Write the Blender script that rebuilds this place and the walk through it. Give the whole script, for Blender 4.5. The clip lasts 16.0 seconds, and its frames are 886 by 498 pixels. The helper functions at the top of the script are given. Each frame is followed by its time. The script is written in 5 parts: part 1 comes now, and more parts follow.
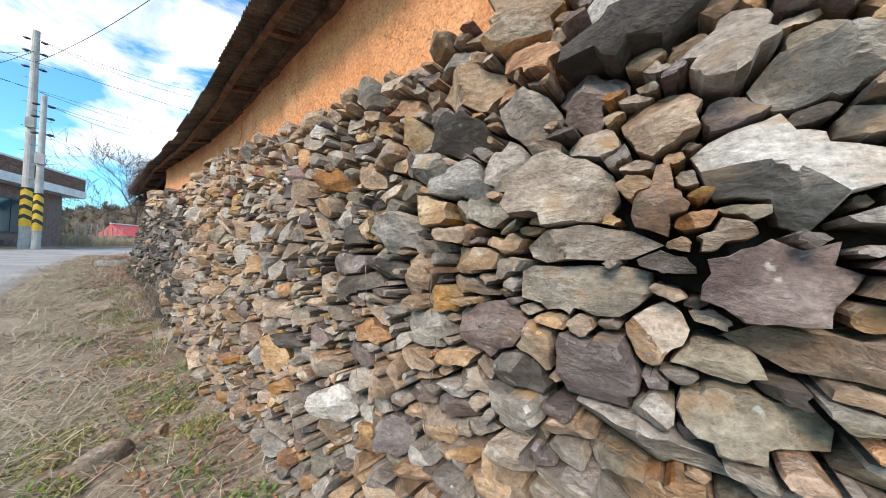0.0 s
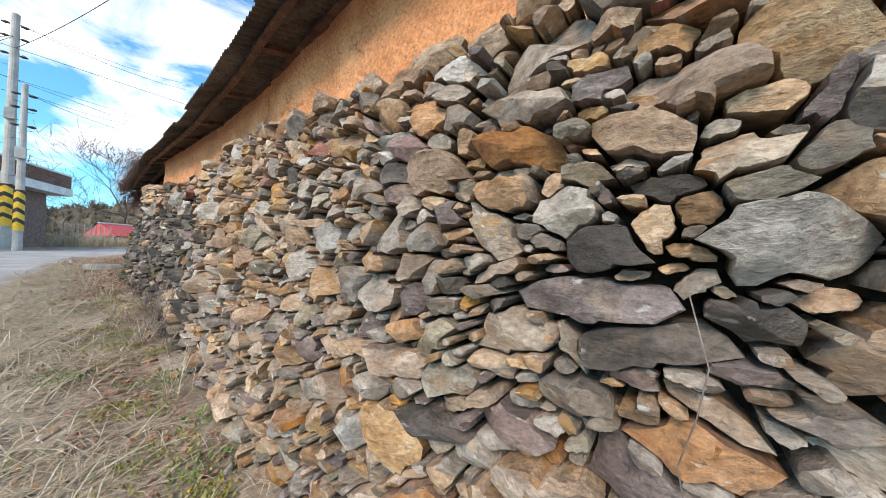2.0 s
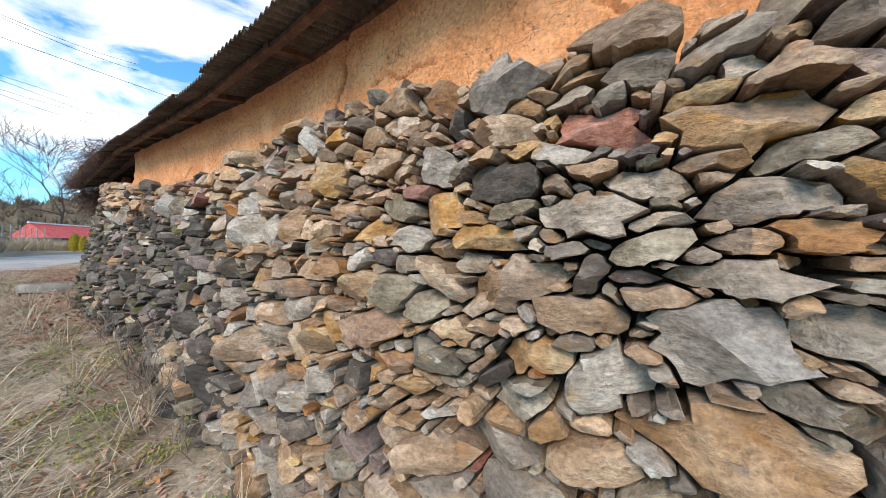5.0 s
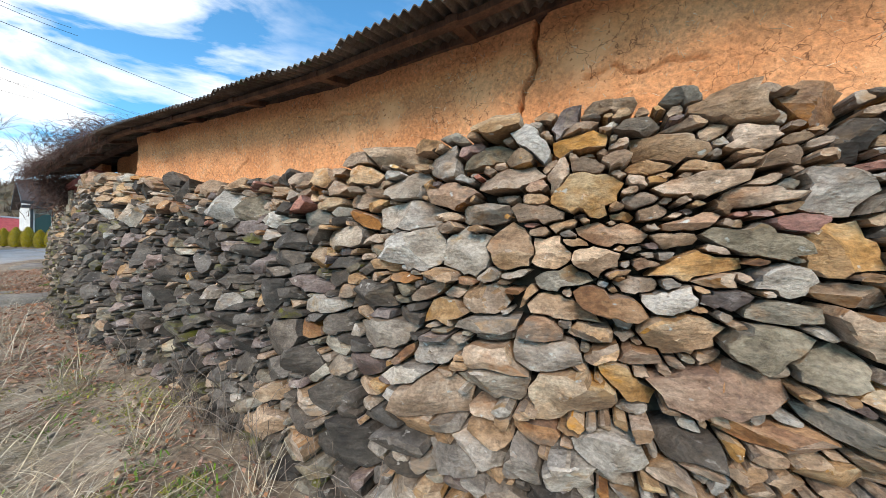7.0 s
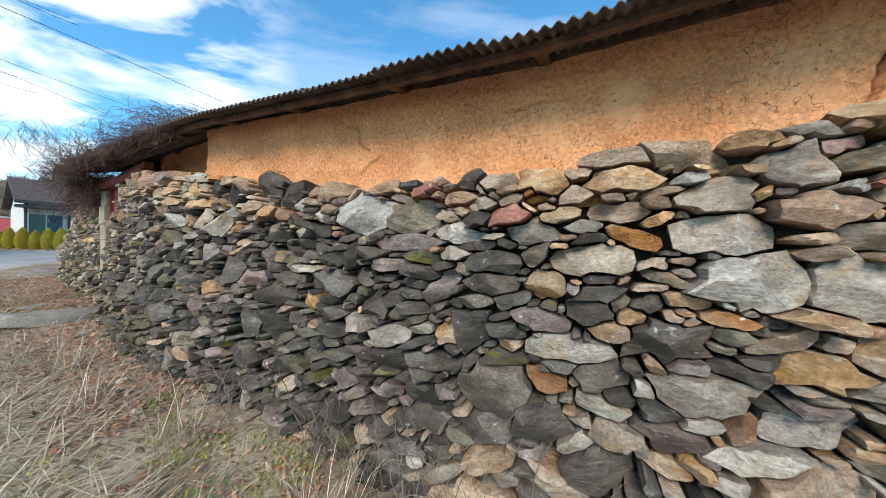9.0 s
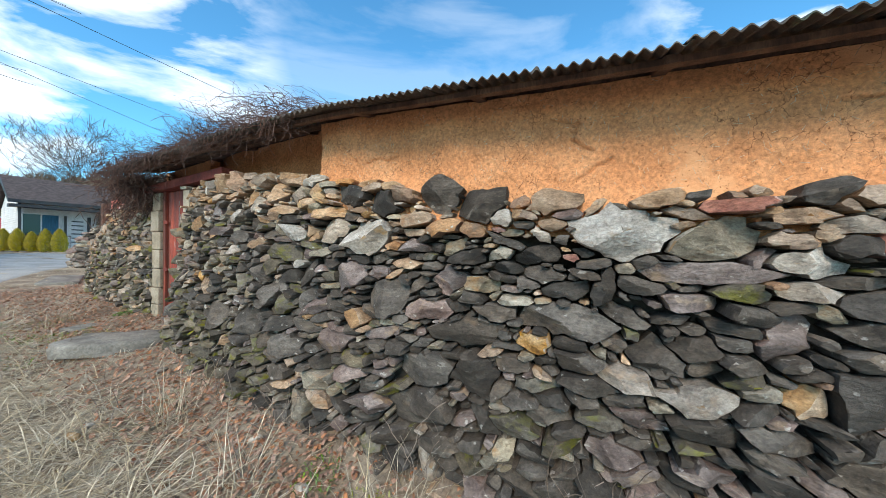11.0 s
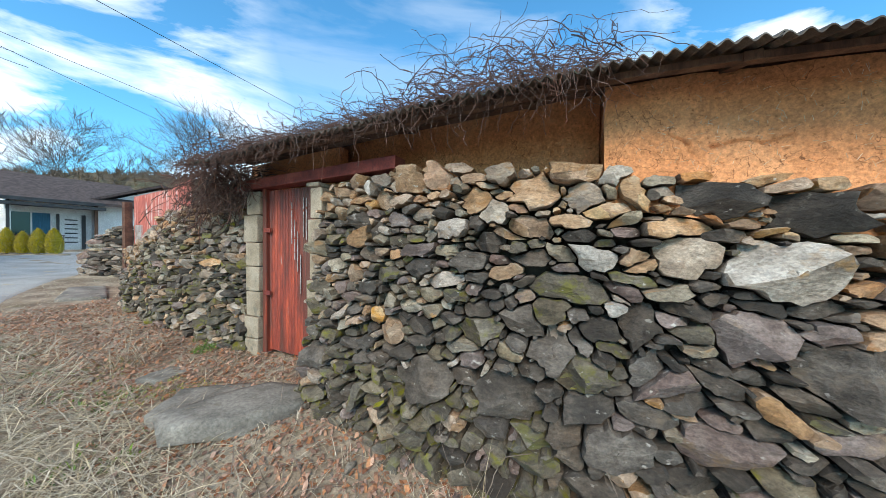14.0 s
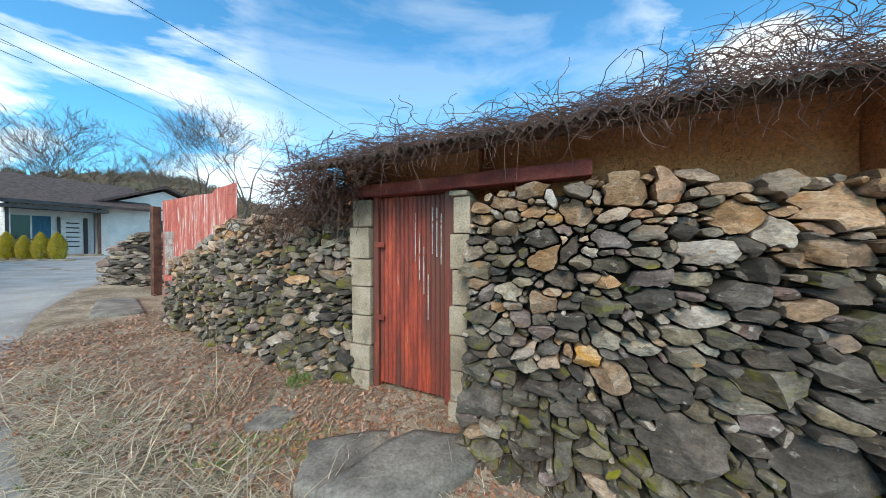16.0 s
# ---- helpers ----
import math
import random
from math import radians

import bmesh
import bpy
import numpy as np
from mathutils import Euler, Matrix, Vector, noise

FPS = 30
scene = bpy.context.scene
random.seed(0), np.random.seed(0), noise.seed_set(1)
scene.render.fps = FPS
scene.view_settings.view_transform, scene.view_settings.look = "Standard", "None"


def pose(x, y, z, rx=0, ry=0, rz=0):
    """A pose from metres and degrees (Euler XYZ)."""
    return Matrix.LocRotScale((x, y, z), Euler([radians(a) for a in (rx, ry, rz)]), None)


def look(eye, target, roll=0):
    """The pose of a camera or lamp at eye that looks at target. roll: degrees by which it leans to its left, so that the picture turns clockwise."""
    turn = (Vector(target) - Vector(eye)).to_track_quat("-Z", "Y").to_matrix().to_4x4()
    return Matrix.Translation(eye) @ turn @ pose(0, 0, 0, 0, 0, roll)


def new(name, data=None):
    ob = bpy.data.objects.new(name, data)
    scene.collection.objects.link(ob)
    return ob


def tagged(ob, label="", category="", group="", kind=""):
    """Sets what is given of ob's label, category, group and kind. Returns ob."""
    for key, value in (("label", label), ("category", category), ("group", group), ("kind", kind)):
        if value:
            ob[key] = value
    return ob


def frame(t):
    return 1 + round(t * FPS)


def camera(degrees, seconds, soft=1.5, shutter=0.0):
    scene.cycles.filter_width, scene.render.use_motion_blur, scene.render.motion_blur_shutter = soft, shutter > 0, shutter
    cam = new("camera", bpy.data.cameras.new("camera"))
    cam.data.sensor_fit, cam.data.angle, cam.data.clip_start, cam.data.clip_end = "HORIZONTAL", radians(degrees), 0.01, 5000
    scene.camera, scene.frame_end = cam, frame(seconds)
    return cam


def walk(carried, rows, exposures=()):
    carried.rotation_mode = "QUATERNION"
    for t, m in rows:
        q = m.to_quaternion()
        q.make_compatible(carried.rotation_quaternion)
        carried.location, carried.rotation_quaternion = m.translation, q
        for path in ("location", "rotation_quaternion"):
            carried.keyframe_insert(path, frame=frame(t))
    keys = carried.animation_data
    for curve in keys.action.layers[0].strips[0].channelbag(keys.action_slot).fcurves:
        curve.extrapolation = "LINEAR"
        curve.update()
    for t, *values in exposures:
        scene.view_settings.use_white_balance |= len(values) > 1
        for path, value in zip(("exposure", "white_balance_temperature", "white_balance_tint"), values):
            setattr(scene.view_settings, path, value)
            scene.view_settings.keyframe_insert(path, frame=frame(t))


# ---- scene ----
cam = camera(113.3, 16.0, soft=0.75)
METRES, EYE, TILT, LEAN, TURN = 11.6, 1.3, 1.5, 0.0, 0.0
ROWS = [
    (0.0, 0.0, 0.0, 0.0, -0.0, 0.15, -0.97),
    (0.5, -0.0197, 0.0132, -0.0013, -0.21, 0.07, -0.81),
    (1.0, -0.0396, 0.0287, -0.0001, -0.5, -0.01, -0.82),
    (1.5, -0.0548, 0.0429, 0.0023, -0.73, 0.05, -0.74),
    (2.0, -0.0758, 0.0626, 0.0042, -1.02, -0.04, -0.83),
    (2.5, -0.0927, 0.0817, 0.0065, -1.32, -0.03, -0.74),
    (3.0, -0.1084, 0.0997, 0.009, -1.59, 0.05, -0.63),
    (3.5, -0.1288, 0.1138, 0.0125, -1.95, 0.12, -0.7),
    (4.0, -0.1499, 0.1268, 0.0186, -2.4, 0.13, -0.61),
    (6.5, -0.2759, 0.1863, 0.0352, -12.44, -1.37, -0.6),
    (7.0, -0.3104, 0.199, 0.0398, -12.69, -1.34, -0.72),
    (7.5, -0.3391, 0.2146, 0.0434, -12.9, -1.48, -0.55),
    (8.0, -0.3639, 0.234, 0.0452, -13.27, -1.57, -0.56),
    (8.5, -0.3921, 0.252, 0.046, -13.49, -1.56, -0.65),
    (9.0, -0.4236, 0.2685, 0.0491, -13.81, -1.42, -0.74),
    (9.5, -0.4543, 0.2895, 0.0504, -14.25, -1.57, -0.88),
    (10.0, -0.4847, 0.3093, 0.0541, -14.48, -1.43, -0.83),
    (12.5, -0.6383, 0.4106, 0.0668, -16.06, -1.86, -0.75),
    (13.0, -0.6629, 0.4353, 0.0687, -16.32, -1.83, -0.71),
    (13.5, -0.6885, 0.4588, 0.0736, -16.53, -1.89, -0.61),
    (14.0, -0.7129, 0.4827, 0.0751, -16.58, -2.15, -0.74),
    (14.5, -0.7401, 0.5029, 0.0776, -16.53, -2.06, -0.65),
    (15.0, -0.7696, 0.5199, 0.0807, -16.68, -2.12, -0.52),
    (15.5, -0.793, 0.5383, 0.0824, -16.98, -2.26, -0.45),
    (16.0, -0.8175, 0.5538, 0.0867, -17.44, -2.21, -0.44),
]
walk(cam, [(t, pose(0, 0, EYE, TILT, LEAN, TURN) @ pose(METRES * x, METRES * y, METRES * z, 90 + pitch, roll, yaw)) for t, x, y, z, yaw, pitch, roll in ROWS],
     [(0.0, 0.47, 6550, 12), (4.0, 0.46, 6550, 12), (6.5, 0.35, 6500, 11), (10.0, 0.34, 6300, 6), (14.0, 0.36, 6250, 5), (16.0, 0.27, 6200, 4)])

# ---- the plan: u runs along the stone wall, w out of it towards the road ----
ORG = Vector((0.0, 1.19, 0.0))
ANG = radians(140.5)
UD = Vector((math.cos(ANG), math.sin(ANG), 0))
WD = Vector((-math.sin(ANG), math.cos(ANG), 0))


def W(u, w, z):
    return ORG + UD * u + WD * w + Vector((0, 0, z))


def lerp_table(x, xs, ys):
    return float(np.interp(x, xs, ys))


G_U = [-600, -30, -6, 1, 2.5, 4.5, 6, 7, 8.8, 10.5, 12, 14, 18, 22, 40, 80, 600]
G_Z = [-3, -.5, -.12, .02, .08, .25, .4, .52, .66, .8, .88, .98, 1.12, 1.32, 1.8, 2.2, 3]


def ground_z(u, w):
    """Height of the ground: it climbs along the wall, with a low bank at the wall's foot."""
    z = np.interp(u, G_U, G_Z)
    bank = np.interp(u, [7.5, 9.5, 11, 13, 17], [0, .2, .25, .12, .03]) * np.clip(1 - (w + 0.3) / 0.95, 0, 1) * (w > -3)
    near = (abs(u - 8) < 25) & (abs(w) < 12)
    bumps = 0.0
    if near:
        bumps = 0.035 * noise.noise(Vector((u * 1.3, w * 1.3, 3))) + 0.015 * noise.noise(Vector((u * 5, w * 5, 7)))
        if w > road_edge(u):
            bumps *= 0.15
    return float(z + bank + bumps)


def road_edge(u):
    return lerp_table(u, [-30, 4.8, 8, 10, 14, 16.5, 19.3, 21.4, 23, 30, 45], [1.7, 1.55, 1.7, 1.6, 1.25, .85, -.1, -1.1, -2.2, -7, -18])


def face_w(u, z):
    """The stone wall's front: leaning back, bulging before the door, drawn back past it."""
    base = lerp_table(u, [-4, 0, 3, 5, 7, 8.5, 9.4, 10.2, 11.2, 12.6, 14.8, 17], [.06, .06, .06, .06, .06, .12, .2, .16, .03, -.33, -.48, -.85])
    lean = lerp_table(u, [0, 8, 9.5, 11.4, 13, 17], [.1, .12, .17, .14, .1, .1])
    return base - lean * (z - 1.25)


def wall_top(u):
    return lerp_table(u, [-4, .6, 1.5, 2.6, 3.25, 3.9, 4.6, 5.2, 6.7, 7.4, 8, 8.7, 9.3, 10.4, 10.5, 11.3, 12.5, 13.4, 15, 16, 17],
                      [2.2, 2.2, 2.26, 2.38, 2.46, 2.5, 2.44, 2.4, 2.4, 2.48, 2.6, 2.72, 2.8, 2.93, 2.87, 2.85, 2.87, 2.92, 2.8, 2.42, 2.2])


def eave_z(u):
    return lerp_table(u, [-4, 0, 2, 4, 5.2, 7, 8.6, 9.2, 10.5, 12.4, 13.2], [3.48, 3.36, 3.22, 3.02, 3.0, 3.09, 3.2, 3.21, 3.17, 3.1, 3.05])


# ---- world and sun ----
CLEAR_DIR = (0.25, 0.8, 0.55)
SUN_EL, SUN_DIR = radians(38), (WD * 1.0 + UD * -0.25).normalized()
world = bpy.data.worlds.new("sky")
scene.world = world
world.use_nodes = True
wn, wl = world.node_tree.nodes, world.node_tree.links
bg = wn["Background"]
sky = wn.new("ShaderNodeTexSky")
sky.sky_type = "NISHITA"
sky.sun_disc = False
sky.sun_elevation = SUN_EL
sky.sun_rotation = math.atan2(SUN_DIR.x, SUN_DIR.y)
sky.air_density, sky.dust_density, sky.ozone_density = 1.0, 0.6, 1.6
wc = wn.new("ShaderNodeTexCoord")
wm = wn.new("ShaderNodeMapping")
wm.inputs["Rotation"].default_value = (0, 0, radians(-58))
wm.inputs["Scale"].default_value = (1.1, 3.6, 5.5)
wl.new(wc.outputs["Generated"], wm.inputs["Vector"])
cn = wn.new("ShaderNodeTexNoise")
cn.inputs["Scale"].default_value = 1.25
cn.inputs["Detail"].default_value = 7
cn.inputs["Roughness"].default_value = 0.56
cn.inputs["Distortion"].default_value = 0.4
wl.new(wm.outputs[0], cn.inputs["Vector"])
cr = wn.new("ShaderNodeValToRGB")
cr.color_ramp.elements[0].position = 0.47
cr.color_ramp.elements[1].position = 0.62
wl.new(cn.outputs["Fac"], cr.inputs["Fac"])
cm = wn.new("ShaderNodeMix")
cm.data_type = "RGBA"
# broken cloud all round, with a clear gap over the roof
toward = wn.new("ShaderNodeVectorMath")
toward.operation = "DOT_PRODUCT"
toward.inputs[1].default_value = CLEAR_DIR
wl.new(wc.outputs["Generated"], toward.inputs[0])
bank = wn.new("ShaderNodeMapRange")
bank.inputs["From Min"].default_value, bank.inputs["From Max"].default_value = 0.8, 0.9
bank.inputs["To Min"].default_value, bank.inputs["To Max"].default_value = 1.0, 0.15
wl.new(toward.outputs["Value"], bank.inputs["Value"])
cover = wn.new("ShaderNodeMath")
cover.operation = "MULTIPLY"
wl.new(cr.outputs["Color"], cover.inputs[0])
wl.new(bank.outputs[0], cover.inputs[1])
wl.new(cover.outputs[0], cm.inputs["Factor"])
tint = wn.new("ShaderNodeMix")
tint.data_type, tint.blend_type = "RGBA", "MULTIPLY"
tint.inputs["Factor"].default_value = 1.0
tint.inputs["B"].default_value = (0.9, 1.75, 2.0, 1)
wl.new(sky.outputs["Color"], tint.inputs["A"])
wl.new(tint.outputs["Result"], cm.inputs["A"])
cm.inputs["B"].default_value = (11.4, 11.2, 11.0, 1)
wl.new(cm.outputs["Result"], bg.inputs["Color"])
bg.inputs["Strength"].default_value = 0.115
sun_data = bpy.data.lights.new("sun", "SUN")
sun_data.energy, sun_data.angle, sun_data.color = 3.2, radians(24), (1.0, 0.835, 0.67)
sun = new("sun", sun_data)
sun_to = SUN_DIR * math.cos(SUN_EL) + Vector((0, 0, math.sin(SUN_EL)))
sun.matrix_world = look(sun_to * 50, (0, 0, 0))


# ---- materials ----
def material(name, colours, scale=6.0, rough=0.85, bump=0.3, fine=60.0, squash=(1, 1, 1), metal=0.0, vary=0.0, detail=6.0,
             spots=None, spot_scale=14.0, spot_at=0.62, spot_soft=0.06, patch=None, patch_scale=2.0, patch_at=0.58, bump_dist=0.02, coat=0.0):
    """A worn surface: three colours mixed by coarse noise, fine grain, spots and patches of other colours, relief from both scales."""
    m = bpy.data.materials.new(name)
    m.use_nodes = True
    n, l = m.node_tree.nodes, m.node_tree.links
    b = n["Principled BSDF"]
    b.inputs["Metallic"].default_value = metal
    geo = n.new("ShaderNodeNewGeometry")
    info = n.new("ShaderNodeObjectInfo")
    tot = n.new("ShaderNodeMath")
    tot.operation = "ADD"
    l.new(info.outputs["Random"], tot.inputs[0])
    l.new(geo.outputs["Random Per Island"], tot.inputs[1])
    rnd = n.new("ShaderNodeMath")
    rnd.operation = "FRACT"
    l.new(tot.outputs[0], rnd.inputs[0])
    mp = n.new("ShaderNodeMapping")
    mp.inputs["Scale"].default_value = squash
    off = n.new("ShaderNodeVectorMath")
    off.operation = "SCALE"
    off.inputs[0].default_value = (7.3, 3.1, 5.7)
    l.new(rnd.outputs[0], off.inputs["Scale"])
    l.new(geo.outputs["Position"], mp.inputs["Vector"])
    if vary > 0:
        l.new(off.outputs[0], mp.inputs["Location"])
    coarse = n.new("ShaderNodeTexNoise")
    coarse.inputs["Scale"].default_value = scale
    coarse.inputs["Detail"].default_value = detail
    coarse.inputs["Roughness"].default_value = 0.6
    l.new(mp.outputs[0], coarse.inputs["Vector"])
    grain = n.new("ShaderNodeTexNoise")
    grain.inputs["Scale"].default_value = fine
    grain.inputs["Detail"].default_value = 5
    grain.inputs["Roughness"].default_value = 0.7
    l.new(mp.outputs[0], grain.inputs["Vector"])
    ramp = n.new("ShaderNodeValToRGB")
    e = ramp.color_ramp.elements
    e[0].position, e[1].position = 0.38, 0.62
    e[0].color, e[1].color = (*colours[0], 1), (*colours[2], 1)
    mid = e.new(0.5)
    mid.color = (*colours[1], 1)
    l.new(coarse.outputs["Fac"], ramp.inputs["Fac"])
    col = ramp.outputs["Color"]

    def blend(kind, fac, a, bb):
        x = n.new("ShaderNodeMix")
        x.data_type = "RGBA"
        x.blend_type = kind
        if isinstance(fac, float):
            x.inputs["Factor"].default_value = fac
        else:
            l.new(fac, x.inputs["Factor"])
        l.new(a, x.inputs["A"])
        if isinstance(bb, tuple):
            x.inputs["B"].default_value = (*bb, 1)
        else:
            l.new(bb, x.inputs["B"])
        return x.outputs["Result"]

    def ramp_of(source, lo, hi, c0=(0, 0, 0), c1=(1, 1, 1)):
        r = n.new("ShaderNodeValToRGB")
        r.color_ramp.elements[0].position, r.color_ramp.elements[1].position = lo, hi
        r.color_ramp.elements[0].color, r.color_ramp.elements[1].color = (*c0, 1), (*c1, 1)
        l.new(source, r.inputs["Fac"])
        return r.outputs["Color"]

    col = blend("MULTIPLY", 0.9, col, ramp_of(grain.outputs["Fac"], 0.3, 0.7, (.48, .48, .48), (1.32, 1.32, 1.32)))
    if patch:
        p = n.new("ShaderNodeTexNoise")
        p.inputs["Scale"].default_value = patch_scale
        p.inputs["Detail"].default_value = 7
        p.inputs["Roughness"].default_value = 0.65
        l.new(mp.outputs[0], p.inputs["Vector"])
        col = blend("MIX", ramp_of(p.outputs["Fac"], patch_at, patch_at + 0.1), col, patch)
    if spots:
        s = n.new("ShaderNodeTexNoise")
        s.inputs["Scale"].default_value = spot_scale
        s.inputs["Detail"].default_value = 4
        l.new(mp.outputs[0], s.inputs["Vector"])
        col = blend("MIX", ramp_of(s.outputs["Fac"], spot_at, spot_at + spot_soft), col, spots)
    if vary > 0:
        h = n.new("ShaderNodeHueSaturation")
        l.new(col, h.inputs["Color"])
        v = n.new("ShaderNodeMapRange")
        v.inputs["To Min"].default_value, v.inputs["To Max"].default_value = 1 - vary, 1 + vary
        l.new(rnd.outputs[0], v.inputs["Value"])
        l.new(v.outputs[0], h.inputs["Value"])
        r2 = n.new("ShaderNodeMath")
        r2.operation = "MULTIPLY"
        r2.inputs[1].default_value = 17.31
        l.new(rnd.outputs[0], r2.inputs[0])
        r3 = n.new("ShaderNodeMath")
        r3.operation = "FRACT"
        l.new(r2.outputs[0], r3.inputs[0])
        sv = n.new("ShaderNodeMapRange")
        sv.inputs["To Min"].default_value, sv.inputs["To Max"].default_value = 0.75, 1.25
        l.new(r3.outputs[0], sv.inputs["Value"])
        l.new(sv.outputs[0], h.inputs["Saturation"])
        col = h.outputs["Color"]
    l.new(col, b.inputs["Base Color"])
    rr = n.new("ShaderNodeMapRange")
    rr.inputs["To Min"].default_value, rr.inputs["To Max"].default_value = max(rough - 0.12, 0.05), min(rough + 0.1, 1)
    l.new(grain.outputs["Fac"], rr.inputs["Value"])
    l.new(rr.outputs[0], b.inputs["Roughness"])
    add = n.new("ShaderNodeMath")
    add.operation = "MULTIPLY_ADD"
    add.inputs[1].default_value = 0.5
    l.new(grain.outputs["Fac"], add.inputs[0])
    l.new(coarse.outputs["Fac"], add.inputs[2])
    if vary > 0.2 and bump > 0.9:
        ledge = n.new("ShaderNodeTexVoronoi")
        ledge.inputs["Scale"].default_value = 13
        l.new(mp.outputs[0], ledge.inputs["Vector"])
        mix_h = n.new("ShaderNodeMath")
        mix_h.operation = "MULTIPLY_ADD"
        mix_h.inputs[1].default_value = 0.45
        l.new(ledge.outputs["Distance"], mix_h.inputs[0])
        l.new(add.outputs[0], mix_h.inputs[2])
        add = mix_h
    bp = n.new("ShaderNodeBump")
    bp.inputs["Strength"].default_value = bump
    bp.inputs["Distance"].default_value = bump_dist
    l.new(add.outputs[0], bp.inputs["Height"])
    l.new(bp.outputs[0], b.inputs["Normal"])
    return m


def stone_mat(name, a, b, c, **kw):
    opts = dict(scale=3.8, fine=48, patch_scale=4.2, rough=0.88, bump=0.95, bump_dist=0.04, vary=0.28, squash=(1, 1, 1.5), detail=9.0, spots=(.5, .5, .46), spot_scale=16, spot_at=.68)
    opts.update(kw)
    return material(name, (a, b, c), **opts)


STONE = {
    "tan": stone_mat("tan_stone", (.27, .17, .1), (.42, .285, .185), (.54, .4, .285), patch=(.36, .19, .09), patch_at=.58),
    "ochre": stone_mat("ochre_stone", (.32, .18, .08), (.48, .3, .155), (.56, .42, .27), patch=(.48, .25, .07), patch_at=.58),
    "grey": stone_mat("grey_stone", (.21, .168, .132), (.335, .275, .222), (.45, .385, .32), patch=(.34, .225, .135), patch_at=.55),
    "slate": stone_mat("slate_stone", (.066, .053, .043), (.11, .09, .074), (.185, .155, .13), spots=(.34, .31, .28), spot_at=.66, patch=(.18, .135, .098), patch_at=.58),
    "purple": stone_mat("purple_grey_stone", (.125, .088, .078), (.21, .158, .142), (.31, .248, .224), spots=(.46, .42, .38), spot_at=.65, patch=(.32, .225, .145), patch_at=.57),
    "green": stone_mat("greenish_stone", (.17, .14, .1), (.28, .238, .178), (.39, .34, .265), patch=(.33, .215, .125), patch_at=.55),
    "orange": stone_mat("rust_stone", (.26, .12, .055), (.4, .21, .1), (.48, .29, .165), patch=(.2, .14, .1), patch_at=.56),
    "white": stone_mat("pale_stone", (.29, .25, .21), (.43, .38, .325), (.55, .5, .445), patch=(.42, .29, .17), patch_at=.57),
    "red": stone_mat("red_stone", (.24, .105, .08), (.35, .17, .13), (.43, .25, .2), patch=(.34, .25, .17), patch_at=.6),
    "mossy": stone_mat("mossy_stone", (.08, .066, .048), (.13, .108, .08), (.2, .17, .128), patch=(.15, .14, .025), patch_at=.52, patch_scale=5, spots=(.34, .32, .27), spot_at=.66),
    "dark": stone_mat("dark_stone", (.04, .032, .026), (.066, .054, .044), (.115, .095, .079), spots=(.3, .28, .25), spot_at=.67, patch=(.135, .105, .08), patch_at=.61),
}


def weather(m, stain, amount):
    """Bedding streaks along the stone and darker weather stains with ragged edges."""
    n, l = m.node_tree.nodes, m.node_tree.links
    b = n["Principled BSDF"]
    pos = [x for x in n if x.bl_idname == "ShaderNodeMapping"][0].outputs[0]
    col = b.inputs["Base Color"].links[0].from_socket
    squeeze = n.new("ShaderNodeMapping")
    squeeze.inputs["Scale"].default_value = (7, 7, 24)
    squeeze.inputs["Rotation"].default_value = (.12, -.1, 0)
    l.new(pos, squeeze.inputs["Vector"])
    bed = n.new("ShaderNodeTexNoise")
    bed.inputs["Scale"].default_value, bed.inputs["Detail"].default_value, bed.inputs["Roughness"].default_value = 1.4, 8, .7
    l.new(squeeze.outputs[0], bed.inputs["Vector"])
    blot = n.new("ShaderNodeTexNoise")
    blot.inputs["Scale"].default_value, blot.inputs["Detail"].default_value, blot.inputs["Roughness"].default_value = 7.5, 9, .72
    l.new(pos, blot.inputs["Vector"])

    def step(source, lo, hi, c0, c1):
        r = n.new("ShaderNodeValToRGB")
        r.color_ramp.elements[0].position, r.color_ramp.elements[1].position = lo, hi
        r.color_ramp.elements[0].color, r.color_ramp.elements[1].color = (*c0, 1), (*c1, 1)
        l.new(source, r.inputs["Fac"])
        return r.outputs["Color"]

    for fac, kind, tint_of in ((None, "MULTIPLY", step(bed.outputs["Fac"], .34, .66, (.55, .53, .51), (1.3, 1.3, 1.3))),
                               (step(blot.outputs["Fac"], .55, .66, (0, 0, 0), (amount,) * 3), "MULTIPLY", stain)):
        x = n.new("ShaderNodeMix")
        x.data_type, x.blend_type = "RGBA", kind
        if fac is None:
            x.inputs["Factor"].default_value = .5
            l.new(tint_of, x.inputs["B"])
        else:
            l.new(fac, x.inputs["Factor"])
            x.inputs["B"].default_value = (*tint_of, 1)
        l.new(col, x.inputs["A"])
        col = x.outputs["Result"]
    l.new(col, b.inputs["Base Color"])
    old = b.inputs["Normal"].links[0].from_node
    ridge = n.new("ShaderNodeBump")
    ridge.inputs["Strength"].default_value, ridge.inputs["Distance"].default_value = .4, .01
    l.new(bed.outputs["Fac"], ridge.inputs["Height"])
    l.new(old.outputs[0], ridge.inputs["Normal"])
    l.new(ridge.outputs[0], b.inputs["Normal"])


